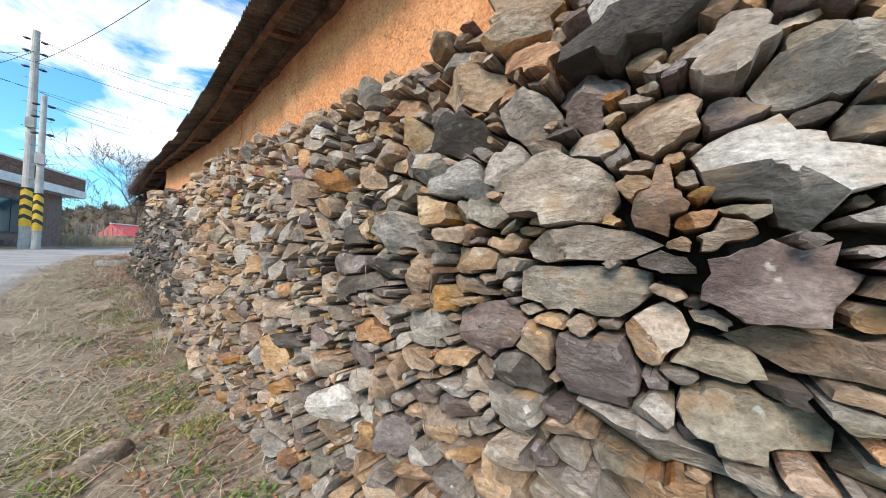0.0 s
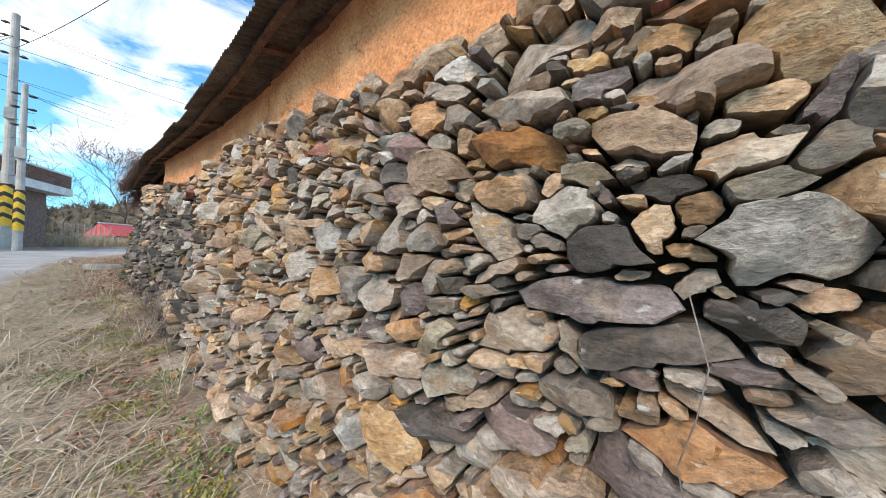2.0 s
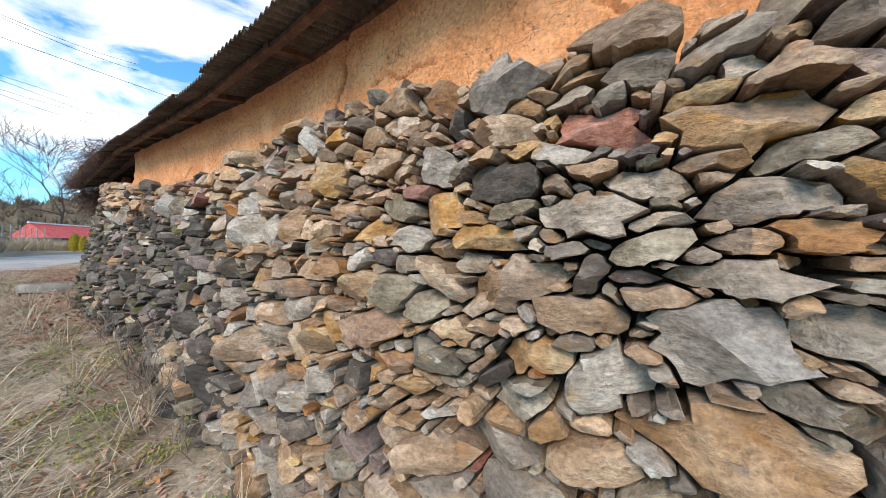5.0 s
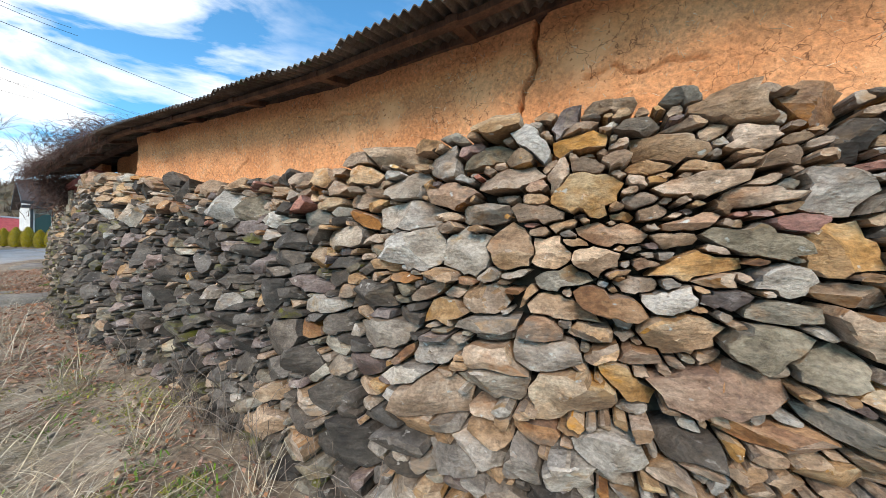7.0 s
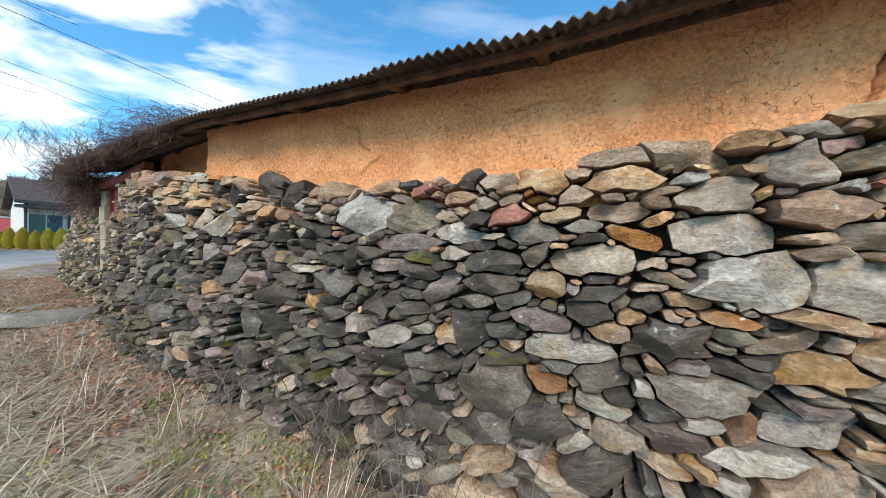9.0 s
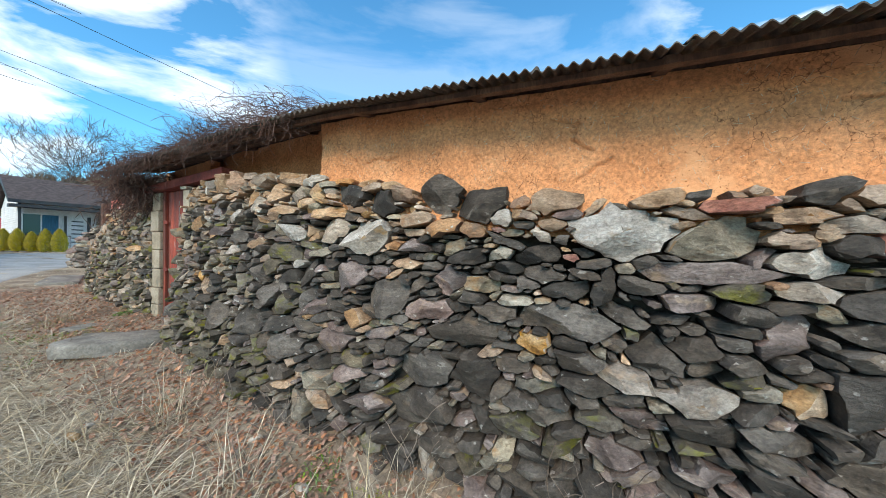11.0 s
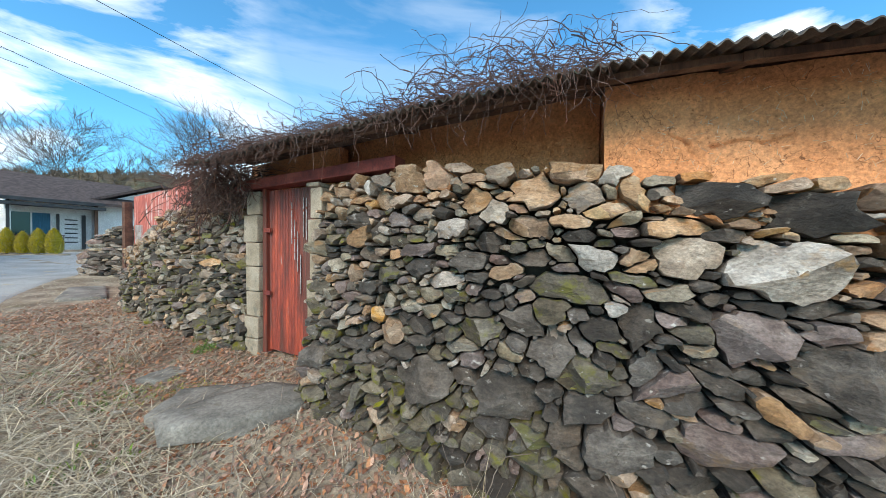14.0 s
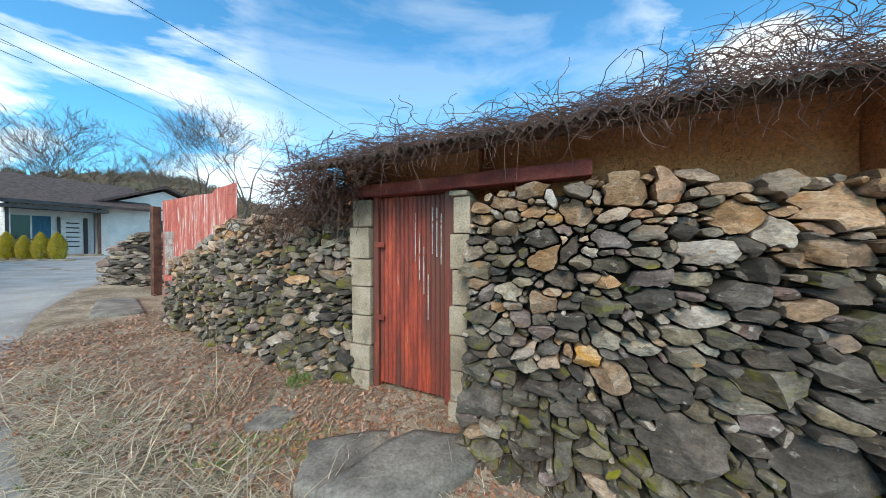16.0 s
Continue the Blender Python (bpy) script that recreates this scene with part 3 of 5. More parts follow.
def colour_at(u, z, r):
    zr = z - lerp_table(u, G_U, G_Z)
    dark = lerp_table(u, [3.9, 4.7, 5.8, 8, 9.5, 11, 12.5], [0, .45, .88, .93, .7, .4, .12]) * (1 if z < wall_top(u) - .3 else .3)
    if u > 7.5 and z > wall_top(u) - .28:
        return r.choice(["tan", "ochre", "grey", "orange", "white", "green"], p=[.5, .1, .16, .06, .06, .12])
    if u > 9.2 and r.rand() < (.55 if zr < .95 else .14):
        return "mossy"
    if r.rand() < dark:
        return r.choice(["slate", "dark", "slate", "mossy", "purple", "green"], p=[.3, .26, .1, .1, .12, .12])
    if u > 9.2:
        return r.choice(["grey", "slate", "green", "tan", "purple", "mossy"], p=[.28, .2, .14, .22, .09, .07])
    if z > 2.0 or (u > 2.5 and zr > .8):
        return r.choice(["tan", "ochre", "grey", "green", "orange", "white", "red", "purple"], p=[.5, .1, .17, .07, .05, .05, .03, .03])
    return r.choice(["tan", "ochre", "grey", "green", "orange", "white", "purple", "slate"], p=[.34, .06, .27, .12, .03, .06, .07, .05])


def throw(n, lo, hi, flat, u0, u1, tight, r):
    sites = SITES
    arr = np.array([s[:5] for s in sites], float).reshape(-1, 5)
    for _ in range(n):
        u = r.uniform(u0, u1)
        z0, z1 = lerp_table(u, G_U, G_Z) - .1, wall_top(u)
        z = r.uniform(z0, z1)
        if DOOR[0] < u < DOOR[1]:
            continue
        k = lerp_table(u, [0, 5, 9, 10, 17], [1.1, 1.08, 1.0, .84, .88])
        a = r.uniform(lo, hi) * k
        b = a * r.uniform(*flat) * (1.35 if u > 9 else 1.0)
        t = r.normal(0, .2) + (r.choice([-.8, .8]) if r.rand() < .08 else 0)
        if u - a * .6 < DOOR[1] and u + a * .6 > DOOR[0]:
            continue
        if len(arr):
            near = arr[(abs(arr[:, 0] - u) < .6) & (abs(arr[:, 1] - z) < .6)]
            if len(near):
                dx, dz = near[:, 0] - u, near[:, 1] - z
                need = ell_r(near[:, 2], near[:, 3], near[:, 4], dx, dz) + ell_r(a, b, t, dx, dz)
                if (np.hypot(dx, dz) < need * tight).any():
                    continue
        sites.append((u, z, a, b, t, colour_at(u, z, r), r.normal(0, .012)))
        arr = np.vstack([arr, [u, z, a, b, t]])


DOOR = (11.3, 12.58)


def facets(n_seed):
    """The straight sides of a stone, in its own stretched space."""
    r = np.random.RandomState(n_seed)
    m = r.choice([4, 4, 5, 5, 6])
    ang = np.sort((np.arange(m) + r.uniform(-.3, .3, m)) * 2 * np.pi / m + r.uniform(0, 6.28))
    return np.cos(ang), np.sin(ang), r.uniform(.82, 1.05, m)


def star_cells(sites, K=24):
    """Each stone's outline: how far it reaches in K directions before a neighbour begins."""
    arr = np.array([s[:5] for s in sites], float)
    fac = [facets(i) for i in range(len(sites))]
    ang = np.arange(K) * 2 * np.pi / K
    cs, sn = np.cos(ang), np.sin(ang)
    out = []
    steps = np.linspace(0.05, 1.0, 40)

    def gauge(i, dx, dz):
        u2, z2, a2, b2, t2 = arr[i]
        c2, s2 = np.cos(t2), np.sin(t2)
        x, y = (dx * c2 + dz * s2) / a2, (-dx * s2 + dz * c2) / b2
        nx, ny, d = fac[i]
        best = (x * nx[0] + y * ny[0]) / d[0]
        for k in range(1, len(d)):
            best = np.maximum(best, (x * nx[k] + y * ny[k]) / d[k])
        return np.maximum(best, np.hypot(x, y) / 1.5)

    for i, (u, z, a, b, t) in enumerate(arr):
        nb = np.nonzero((abs(arr[:, 0] - u) < a + .35) & (abs(arr[:, 1] - z) < max(a * abs(math.sin(t)), b) + .3))[0]
        own = 1 / gauge(i, cs, sn)
        reach = own * 1.41
        r = reach[:, None] * steps[None, :]
        px, pz = u + r * cs[:, None], z + r * sn[:, None]
        mine = r / own[:, None]
        best = np.full(r.shape, 9e9)
        for j in nb:
            if j != i:
                best = np.minimum(best, gauge(j, px - arr[j, 0], pz - arr[j, 1]))
        bad = best < mine
        first = np.where(bad.any(1), bad.argmax(1), len(steps) - 1)
        rr = reach * steps[np.maximum(first - 1, 0)]
        rr = np.where(bad.any(1), rr + reach * (steps[1] - steps[0]) * .5, rr)
        out.append(rr)
    return out


def stone_mesh(site, rr, r, face=face_w):
    """A stone with a chipped front: flat planes cut into one another, worn rim, sides that run into the wall."""
    u, z, a, b, t, colour, proud = site
    K = len(rr)
    ang = np.arange(K) * 2 * np.pi / K
    size = min(a, .16)
    rr = np.maximum(rr - r.uniform(.003, .009) - .004 * (np.sin(ang) < -.3), .012) * (1 + r.normal(0, .022, K))
    rings = ((1.0, 0.0), (.985, .42), (.945, .72), (.82, .9), (.5, .98), (.2, 1.0))
    high = min(.04 + size * .32, .09) * r.uniform(.7, 1.35)
    planes = [(r.normal(0, .42), r.normal(0.0, .5), r.uniform(.45, 1.0)) for _ in range(4)]
    base_out = proud + r.uniform(-.035, .03)
    tilt_u, tilt_z = r.normal(0, .18), r.normal(.04, .22)
    seed = Vector((r.uniform(0, 50), r.uniform(0, 50), r.uniform(0, 50)))
    ct, st = math.cos(t), math.sin(t)
    verts, faces = [], []

    def put(x, y, h):
        uu, zz = u + x, z + y
        w = face(uu, zz) + base_out + h + tilt_u * x + tilt_z * y
        lx, ly = x * ct + y * st, -x * st + y * ct
        q = noise.noise(Vector((lx * 8, ly * 22, w * 8)) + seed) * .011 + noise.noise(Vector((lx * 22, ly * 60, w * 22)) + seed) * .005
        return W(uu, w + q, zz + q * .4)

    cs, sn = np.cos(ang), np.sin(ang)
    for k in range(K):
        verts.append(put(cs[k] * rr[k] * .86, sn[k] * rr[k] * .86, -.19))
    for f, rise in rings:
        for k in range(K):
            x, y = cs[k] * rr[k] * f, sn[k] * rr[k] * f
            cut = min(p * high + gx * x + gz * y for gx, gz, p in planes)
            verts.append(put(x, y, min(rise * high, max(cut, -.035))))
    n = 1 + len(rings)
    for i in range(n - 1):
        for k in range(K):
            k2 = (k + 1) % K
            faces.append((i * K + k, i * K + k2, (i + 1) * K + k2, (i + 1) * K + k))
    verts.append(put(0, 0, min(high, min(p * high for _, _, p in planes))))
    for k in range(K):
        faces.append(((n - 1) * K + k, (n - 1) * K + (k + 1) % K, n * K))
    return verts, [tuple(reversed(f)) for f in faces]


U0, U1 = -2.6, 17.0
throw(600, .11, .14, (.28, .5), U0, 9.5, 1.0, rs)
throw(4500, .08, .125, (.27, .5), U0, U1, .96, rs)
throw(10000, .055, .085, (.3, .58), U0, U1, .93, rs)
throw(13000, .035, .058, (.33, .7), U0, U1, .92, rs)
throw(10000, .02, .035, (.4, .85), U0, U1, .93, rs)
throw(16000, .02, .05, (.4, .9), U0, 3.6, .84, rs)
CELLS = star_cells(SITES)


# earth backing behind the stones; its near-black colour paints shade into the gaps
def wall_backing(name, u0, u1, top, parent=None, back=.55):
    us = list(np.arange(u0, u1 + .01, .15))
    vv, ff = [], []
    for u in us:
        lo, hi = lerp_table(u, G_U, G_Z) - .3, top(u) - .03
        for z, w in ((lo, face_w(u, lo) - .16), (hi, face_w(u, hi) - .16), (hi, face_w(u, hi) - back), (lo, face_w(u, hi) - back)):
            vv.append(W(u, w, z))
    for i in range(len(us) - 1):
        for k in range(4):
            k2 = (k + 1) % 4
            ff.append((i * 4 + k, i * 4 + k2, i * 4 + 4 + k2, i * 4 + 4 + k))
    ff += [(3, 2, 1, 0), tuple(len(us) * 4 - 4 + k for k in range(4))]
    return data_mesh(name, vv, ff, M_SHADE_EARTH, parent=parent)


stone_wall = empty("stone_wall", "dry stone wall of stacked tan and slate fieldstones", "wall", kind="structure")
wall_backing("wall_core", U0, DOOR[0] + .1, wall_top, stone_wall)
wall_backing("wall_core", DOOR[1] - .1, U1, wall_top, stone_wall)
jv, jf, ji, singles = [], [], [], 0
rs2 = np.random.RandomState(5)
for s, c in zip(SITES, CELLS):
    v, f = stone_mesh(s, c, rs2)
    if -.5 < s[0] < 2.6 and singles < 300:
        data_mesh("stone", v, f, STONE[s[5]], smooth=2, parent=stone_wall)
        singles += 1
    else:
        n0 = len(jv)
        jv += v
        jf += [tuple(i + n0 for i in q) for q in f]
        ji += [STONE_KEYS.index(s[5])] * len(f)
rest = data_mesh("wall_stones", jv, jf, [STONE[k] for k in STONE_KEYS], ji, smooth=2, parent=stone_wall)
tagged(rest, kind="stuff")


# ---- mud house: wall, roof ----
def mud_w(u):
    return -.33 + (u - 3) * .02


house = empty("mud_house", "old earthen outbuilding with a corrugated cement roof", "building")


CRACKS = []


def crack(points, width, depth):
    """A branching drying crack in the plaster, from place to place on the wall."""
    CRACKS.append((points, width, depth))


crack([(3.7, 3.3), (3.79, 3.05), (3.76, 2.9), (3.84, 2.76), (3.85, 2.66), (3.9, 2.58)], .016, .13)
crack([(3.0, 2.72), (3.12, 2.76), (3.25, 2.73), (3.36, 2.8), (3.5, 2.76)], .012, .03)
crack([(5.05, 2.86), (5.15, 2.88), (5.27, 2.90), (5.36, 2.87), (5.5, 2.88)], .010, .03)
crack([(5.25, 2.88), (5.28, 2.8), (5.22, 2.7)], .006, .02)
crack([(6.6, 2.75), (6.72, 2.84), (6.7, 2.95), (6.85, 3.02)], .012, .035)
crack([(6.5, 2.7), (6.62, 2.62), (6.7, 2.56)], .01, .03)
crack([(8.1, 2.9), (8.2, 2.88), (8.32, 2.9), (8.42, 2.88)], .009, .03)
crack([(7.6, 2.66), (7.72, 2.7), (7.78, 2.62)], .009, .03)
crack([(8.5, 2.8), (8.52, 2.9), (8.62, 2.98)], .008, .025)
crack([(2.1, 2.62), (2.2, 2.7), (2.16, 2.82), (2.28, 2.95)], .01, .03)
crack([(4.4, 3.0), (4.46, 2.9), (4.4, 2.8)], .006, .02)


def mud_panel(name, u0, u1, plane, z_lo, z_hi, step, flare, parent, seed):
    us = np.arange(u0, u1 + step / 2, step)
    nz = int(1.25 / step)
    vv = []
    segs = [(np.array(p[i]), np.array(p[i + 1]), wd_, dp) for p, wd_, dp in CRACKS for i in range(len(p) - 1)]
    for u in us:
        lo, hi = z_lo(u), z_hi(u)
        mine = [s for s in segs if min(s[0][0], s[1][0]) - .1 < u < max(s[0][0], s[1][0]) + .1]
        for k in range(nz + 1):
            z = lo + (hi - lo) * k / nz
            q = Vector((u, 0, z))
            d = noise.fractal(q * 3.1, 1.0, 2.0, 4) * .018 + noise.noise(q * 22 + Vector((seed, 0, 0))) * .004
            pit = noise.noise(q * 34 + Vector((0, 9, 0)))
            if pit > .42:
                d -= (pit - .42) * .035
            d += flare * max(0, 1 - (z - lo) / .38) ** 1.5
            ju, jz = u + noise.noise(q * 14) * .022, z + noise.noise(q * 14 + Vector((4, 4, 4))) * .022
            for a, b, cw, cd in mine:
                ab = b - a
                f = min(1, max(0, ((ju - a[0]) * ab[0] + (jz - a[1]) * ab[1]) / (ab @ ab)))
                dist = math.hypot(ju - a[0] - ab[0] * f, jz - a[1] - ab[1] * f)
                if dist < cw:
                    d -= cd * (1 - dist / cw) ** .6
            vv.append(W(u, plane(u) + d, z))
    m = nz + 1
    ff = [(i * m + j, i * m + j + 1, (i + 1) * m + j + 1, (i + 1) * m + j) for i in range(len(us) - 1) for j in range(nz)]
    return data_mesh(name, vv, ff, M_MUD, smooth=True, parent=parent)


ROOF_RISE, EAVE_W = .30, .17
MUD_END = 8.95


def roof_under(u, w):
    return eave_z(u) + (EAVE_W - w) * ROOF_RISE


mud_panel("mud_wall", -3.0, MUD_END, mud_w, lambda u: wall_top(u) - .22, lambda u: roof_under(u, mud_w(u)) - .01, .014, .13, house, 0)
mud_panel("recess_wall", MUD_END, 13.0, lambda u: -.58 if u < 11 else -.58 - (u - 11) * .28, lambda u: wall_top(u) - .25, lambda u: roof_under(u, -.58 if u < 11 else -.58 - (u - 11) * .28) + .01, .02, .32, house, 5)
uw_box("back_wall", -3.0, 13.2, -3.2, -3.0, 0.2, 3.2, M_MUD, house)
uw_box("end_wall", 12.9, 13.1, -3.0, -.9, 0.6, 3.2, M_MUD, house)
uw_box("end_wall", -3.2, -3.0, -3.0, -.4, -.2, 3.5, M_MUD, house)

roof = empty("roof")
roof.parent = house
PITCH, AMP = .064, .013


def roof_sheet(u0, u1, lift, w_hi, droop):
    """One corrugated sheet, with the waves across and a real thickness."""
    n = int((u1 - u0) / PITCH * 8)
    vv = []
    for i in range(n + 1):
        u = u0 + (u1 - u0) * i / n
        wave = AMP * math.cos(2 * math.pi * u / PITCH)
        for w, dz in ((EAVE_W + droop, 0), (w_hi, 0), (w_hi, -.007), (EAVE_W + droop, -.007)):
            vv.append(W(u, w, eave_z(u) + (EAVE_W - w) * ROOF_RISE + .03 + wave + dz + lift))
    ff = [(i * 4 + k, i * 4 + 4 + k, i * 4 + 4 + (k + 1) % 4, i * 4 + (k + 1) % 4) for i in range(n) for k in range(4)]
    return data_mesh("sheet", vv, ff, M_SHEET, smooth=False, parent=roof)


rr_ = random.Random(4)
u = -3.6
i = 0
while u < 12.7:
    roof_sheet(u, min(u + .74, 12.78), .004 + (i % 2) * .012 + rr_.uniform(0, .004), -1.7, rr_.uniform(-.02, .02))
    u += .70
    i += 1
boxy("back_slope", W(-3.6, -1.7, 3.74), UD * 16.36, WD * -1.8 + Vector((0, 0, -.5)), (0, 0, .02), M_SHEET, roof)


def beam(name, u0, u1, w0, w1, drop, thick, mat, parent):
    vv = []
    us = list(np.arange(u0, u1 + .01, .3))
    for u in us:
        for w, z in ((w0, 0), (w1, 0), (w1, -thick), (w0, -thick)):
            vv.append(W(u, w + .006 * math.sin(u * 3), roof_under(u, w0) - drop + z + .006 * noise.noise(Vector((u, w, 1)))))
    ff = [(i * 4 + k, i * 4 + 4 + k, i * 4 + 4 + (k + 1) % 4, i * 4 + (k + 1) % 4) for i in range(len(us) - 1) for k in range(4)]
    ff += [(3, 2, 1, 0), tuple(len(us) * 4 - 4 + k for k in range(4))]
    return data_mesh(name, vv, ff, mat, parent=parent)


beam("purlin", -3.5, 12.6, -.03, .02, .0, .035, M_WOOD, roof)
beam("wall_plate", -3.4, 12.6, -.36, -.28, -.02, .05, M_WOOD, roof)
u = -3.2
while u < 12.5:
    uw = u + rr_.uniform(-.05, .05)
    boxy("rafter", W(uw, .03, roof_under(uw, .03) - .02), UD * .07, WD * -1.0 + Vector((0, 0, ROOF_RISE)), (0, 0, -.0 + .045), M_WOOD, roof)
    u += 1.05
# ---- door in the wall ----
def ribbed(name, u0, u1, wa, wb, z0, z1, pitch, amp, mat, parent, thick=.006, tops=None, label=""):
    """An upright ribbed metal sheet between two places of the plan."""
    n = max(int(abs(u1 - u0) / pitch * 6), 8)
    vv = []
    for i in range(n + 1):
        f = i / n
        u, w = u0 + (u1 - u0) * f, wa + (wb - wa) * f
        d = amp * math.cos(2 * math.pi * abs(u - u0) / pitch)
        top = z1 if tops is None else np.interp(f, tops[0], tops[1])
        for z, dw in ((z0, d), (top, d), (top, d - thick), (z0, d - thick)):
            vv.append(W(u, w + dw, z + .003 * math.sin(i)))
    ff = [(i * 4 + k, i * 4 + 4 + k, i * 4 + 4 + (k + 1) % 4, i * 4 + (k + 1) % 4) for i in range(n) for k in range(4)]
    ob = data_mesh(name, vv, ff, mat, parent=parent, smooth=2)
    return tagged(ob, label) if label else ob


M_BARE = material("bare_zinc", ((.3, .26, .24), (.42, .38, .36), (.52, .48, .46)), scale=7, fine=60, rough=.6, bump=.2, metal=.3, spots=(.3, .06, .03), spot_scale=20, spot_at=.6)
door = empty("door_1", "closed rusty red ribbed metal door in a timber frame", "door", kind="structure")
ribbed("door_panel", 11.56, 12.27, -.36, -.41, 1.13, 2.92, .047, .007, M_RED, door)
boxy("frame_post", W(11.47, -.4, 1.1), UD * .085, WD * .1, (0, 0, 1.84), M_RED, door, .008)
boxy("frame_post", W(12.265, -.46, 1.1), UD * .06, WD * .1, (0, 0, 1.84), M_RED, door, .008)
for z in (1.75, 2.45):
    boxy("hinge", W(12.2, -.375, z), UD * .1, WD * .02, (0, 0, .05), M_REDBEAM, door, .004)
rr_ = random.Random(8)
for k in range(7):
    x = 11.60 + k * .047 * .9
    boxy("bare_streak", W(x, -.358, 2.9 - rr_.uniform(.45, 1.1)), UD * .01, WD * .006, (0, 0, rr_.uniform(.4, .45) + .0), M_BARE, door)
lintel = tagged(boxy("door_lintel", W(10.44, -.3, 2.935), UD * 2.74 + WD * -.24, WD * .17, (0, 0, .11), M_REDBEAM, None, .012), "dark red painted timber lintel over the door", "lintel", kind="structure")
boxy("infill", W(11.3, -.58, 3.06), UD * 1.6 + WD * -.17, WD * .12, (0, 0, .255), M_MUD, house)


def jamb(name, u0, u1, w_out, seed):
    """A column of cast blocks at the door's side, each block its own piece."""
    col = empty(name, "weathered concrete block column beside the door", "pillar", kind="structure")
    r = random.Random(seed)
    z = .95
    while z < 2.88:
        h = min(r.uniform(.24, .31), 2.92 - z)
        j = r.uniform(-.012, .012)
        boxy("block", W(u0 + j, w_out - .3, z), UD * (u1 - u0 + r.uniform(-.015, .01)), WD * (.3 + j), (0, 0, h - .008), M_CONC, col, .014)
        z += h


jamb("door_jamb", 11.31, 11.468, -.2, 1)
jamb("door_jamb", 12.33, 12.56, -.32, 2)


# ---- flat slabs and loose stones on the ground ----
def slab(name, pts, thick, lift, mat, label, category="stone slab"):
    """A natural flat stone from its outline in the plan, with a worn edge."""
    bm = bmesh.new()
    n = len(pts)
    cu, cw = sum(p[0] for p in pts) / n, sum(p[1] for p in pts) / n
    fine = []
    for i in range(n):
        a, b = pts[i], pts[(i + 1) % n]
        for k in range(5):
            f = k / 5
            jx = .02 * noise.noise(Vector((a[0] * 9 + f * 7, a[1] * 9, 2)))
            fine.append((a[0] + (b[0] - a[0]) * f + jx, a[1] + (b[1] - a[1]) * f + jx))
    z0 = ground_z(cu, cw)
    slope = (ground_z(cu + .3, cw) - ground_z(cu - .3, cw)) / .6
    layers = []
    for sc, dz in ((.98, -.06), (1.0, thick * .55), (.965, thick * .92), (.8, thick), (.4, thick * 1.02)):
        ring = []
        for p in fine:
            u, w = cu + (p[0] - cu) * sc, cw + (p[1] - cw) * sc
            ring.append(bm.verts.new(W(u, w, z0 + slope * (u - cu) + lift + dz + .008 * noise.noise(Vector((u * 6, w * 6, 1))))))
        layers.append(ring)
    m = len(fine)
    for i in range(len(layers) - 1):
        for k in range(m):
            bm.faces.new((layers[i][k], layers[i][(k + 1) % m], layers[i + 1][(k + 1) % m], layers[i + 1][k]))
    bm.faces.new(layers[-1])
    bmesh.ops.recalc_face_normals(bm, faces=bm.faces)
    return tagged(part(name, bm, mat, None, smooth=True), label, category)


M_SLAB = material("slab_stone", ((.12, .108, .094), (.185, .168, .147), (.26, .238, .208)), scale=3, fine=45, bump=.5, spots=(.15, .13, .1), spot_scale=6, spot_at=.63, patch=(.3, .27, .22), patch_at=.6)
slab("stone_slab", [(11.2, -.12), (11.67, .02), (11.8, .2), (11.93, .74), (11.75, .82), (11.4, .55), (11.14, .18)], .085, .03, M_SLAB, "thick grey slate slab lying before the door")
slab("stone_slab", [(11.76, -.03), (12.02, .08), (12.38, .38), (12.15, .72), (11.97, .7), (11.88, .36)], .05, .01, M_SLAB, "pale flat slab half buried in leaves")
slab("stone_slab", [(12.72, .1), (12.95, .0), (13.08, .18), (13.02, .45), (12.74, .36)], .03, 0, M_SLAB, "worn flat stepping slab in dry grass")
slab("stone_slab", [(18.0, -1.0), (19.6, -1.5), (19.9, -1.0), (18.4, -.4)], .05, 0, M_SLAB, "dark flat slab before the red gate")


def rock(u, w, size, high, mat, label, seed):
    r = random.Random(seed)
    bm = bmesh.new()
    bmesh.ops.create_icosphere(bm, subdivisions=3, radius=1)
    cuts = [(Vector((r.gauss(0, 1), r.gauss(0, 1), r.gauss(0, 1))).normalized(), r.uniform(.35, .75)) for _ in range(9)]
    z0 = ground_z(u, w)
    t = r.uniform(0, 3.1)
    for v in bm.verts:
        for nn, d in cuts:
            ex = v.co.dot(nn) - d
            if ex > 0:
                v.co -= nn * ex
        v.co += v.co.normalized() * .06 * noise.noise(v.co * 3 + Vector((seed, 0, 0)))
        x, y = v.co.x * size, v.co.y * size * .62
        v.co = W(u + x * math.cos(t) - y * math.sin(t), w + x * math.sin(t) + y * math.cos(t), z0 + v.co.z * high + high * .45)
    return tagged(part("rock", bm, mat, None, smooth=True), label, "rock", "loose rocks")


rock(1.86, .82, .13, .085, STONE["tan"], "pale tan angular rock lying on the dirt", 1)
rock(1.98, .56, .07, .05, STONE["ochre"], "small yellow ochre rock on the dirt", 2)
rr_ = random.Random(21)
for k in range(46):
    u = rr_.uniform(1.5, 14)
    w = rr_.uniform(.25, 1.3) if u < 10 else rr_.uniform(.0, 1.5)
    c = rr_.choice(["tan", "grey", "grey", "white", "slate", "ochre"])
    rock(u, w, rr_.uniform(.025, .075), rr_.uniform(.018, .04), STONE[c], {"tan": "small tan rock in dry grass", "grey": "small grey rock in dry grass", "white": "small pale rock in dry grass", "slate": "small dark slate rock in dry grass", "ochre": "small ochre rock in dry grass"}[c], 30 + k)


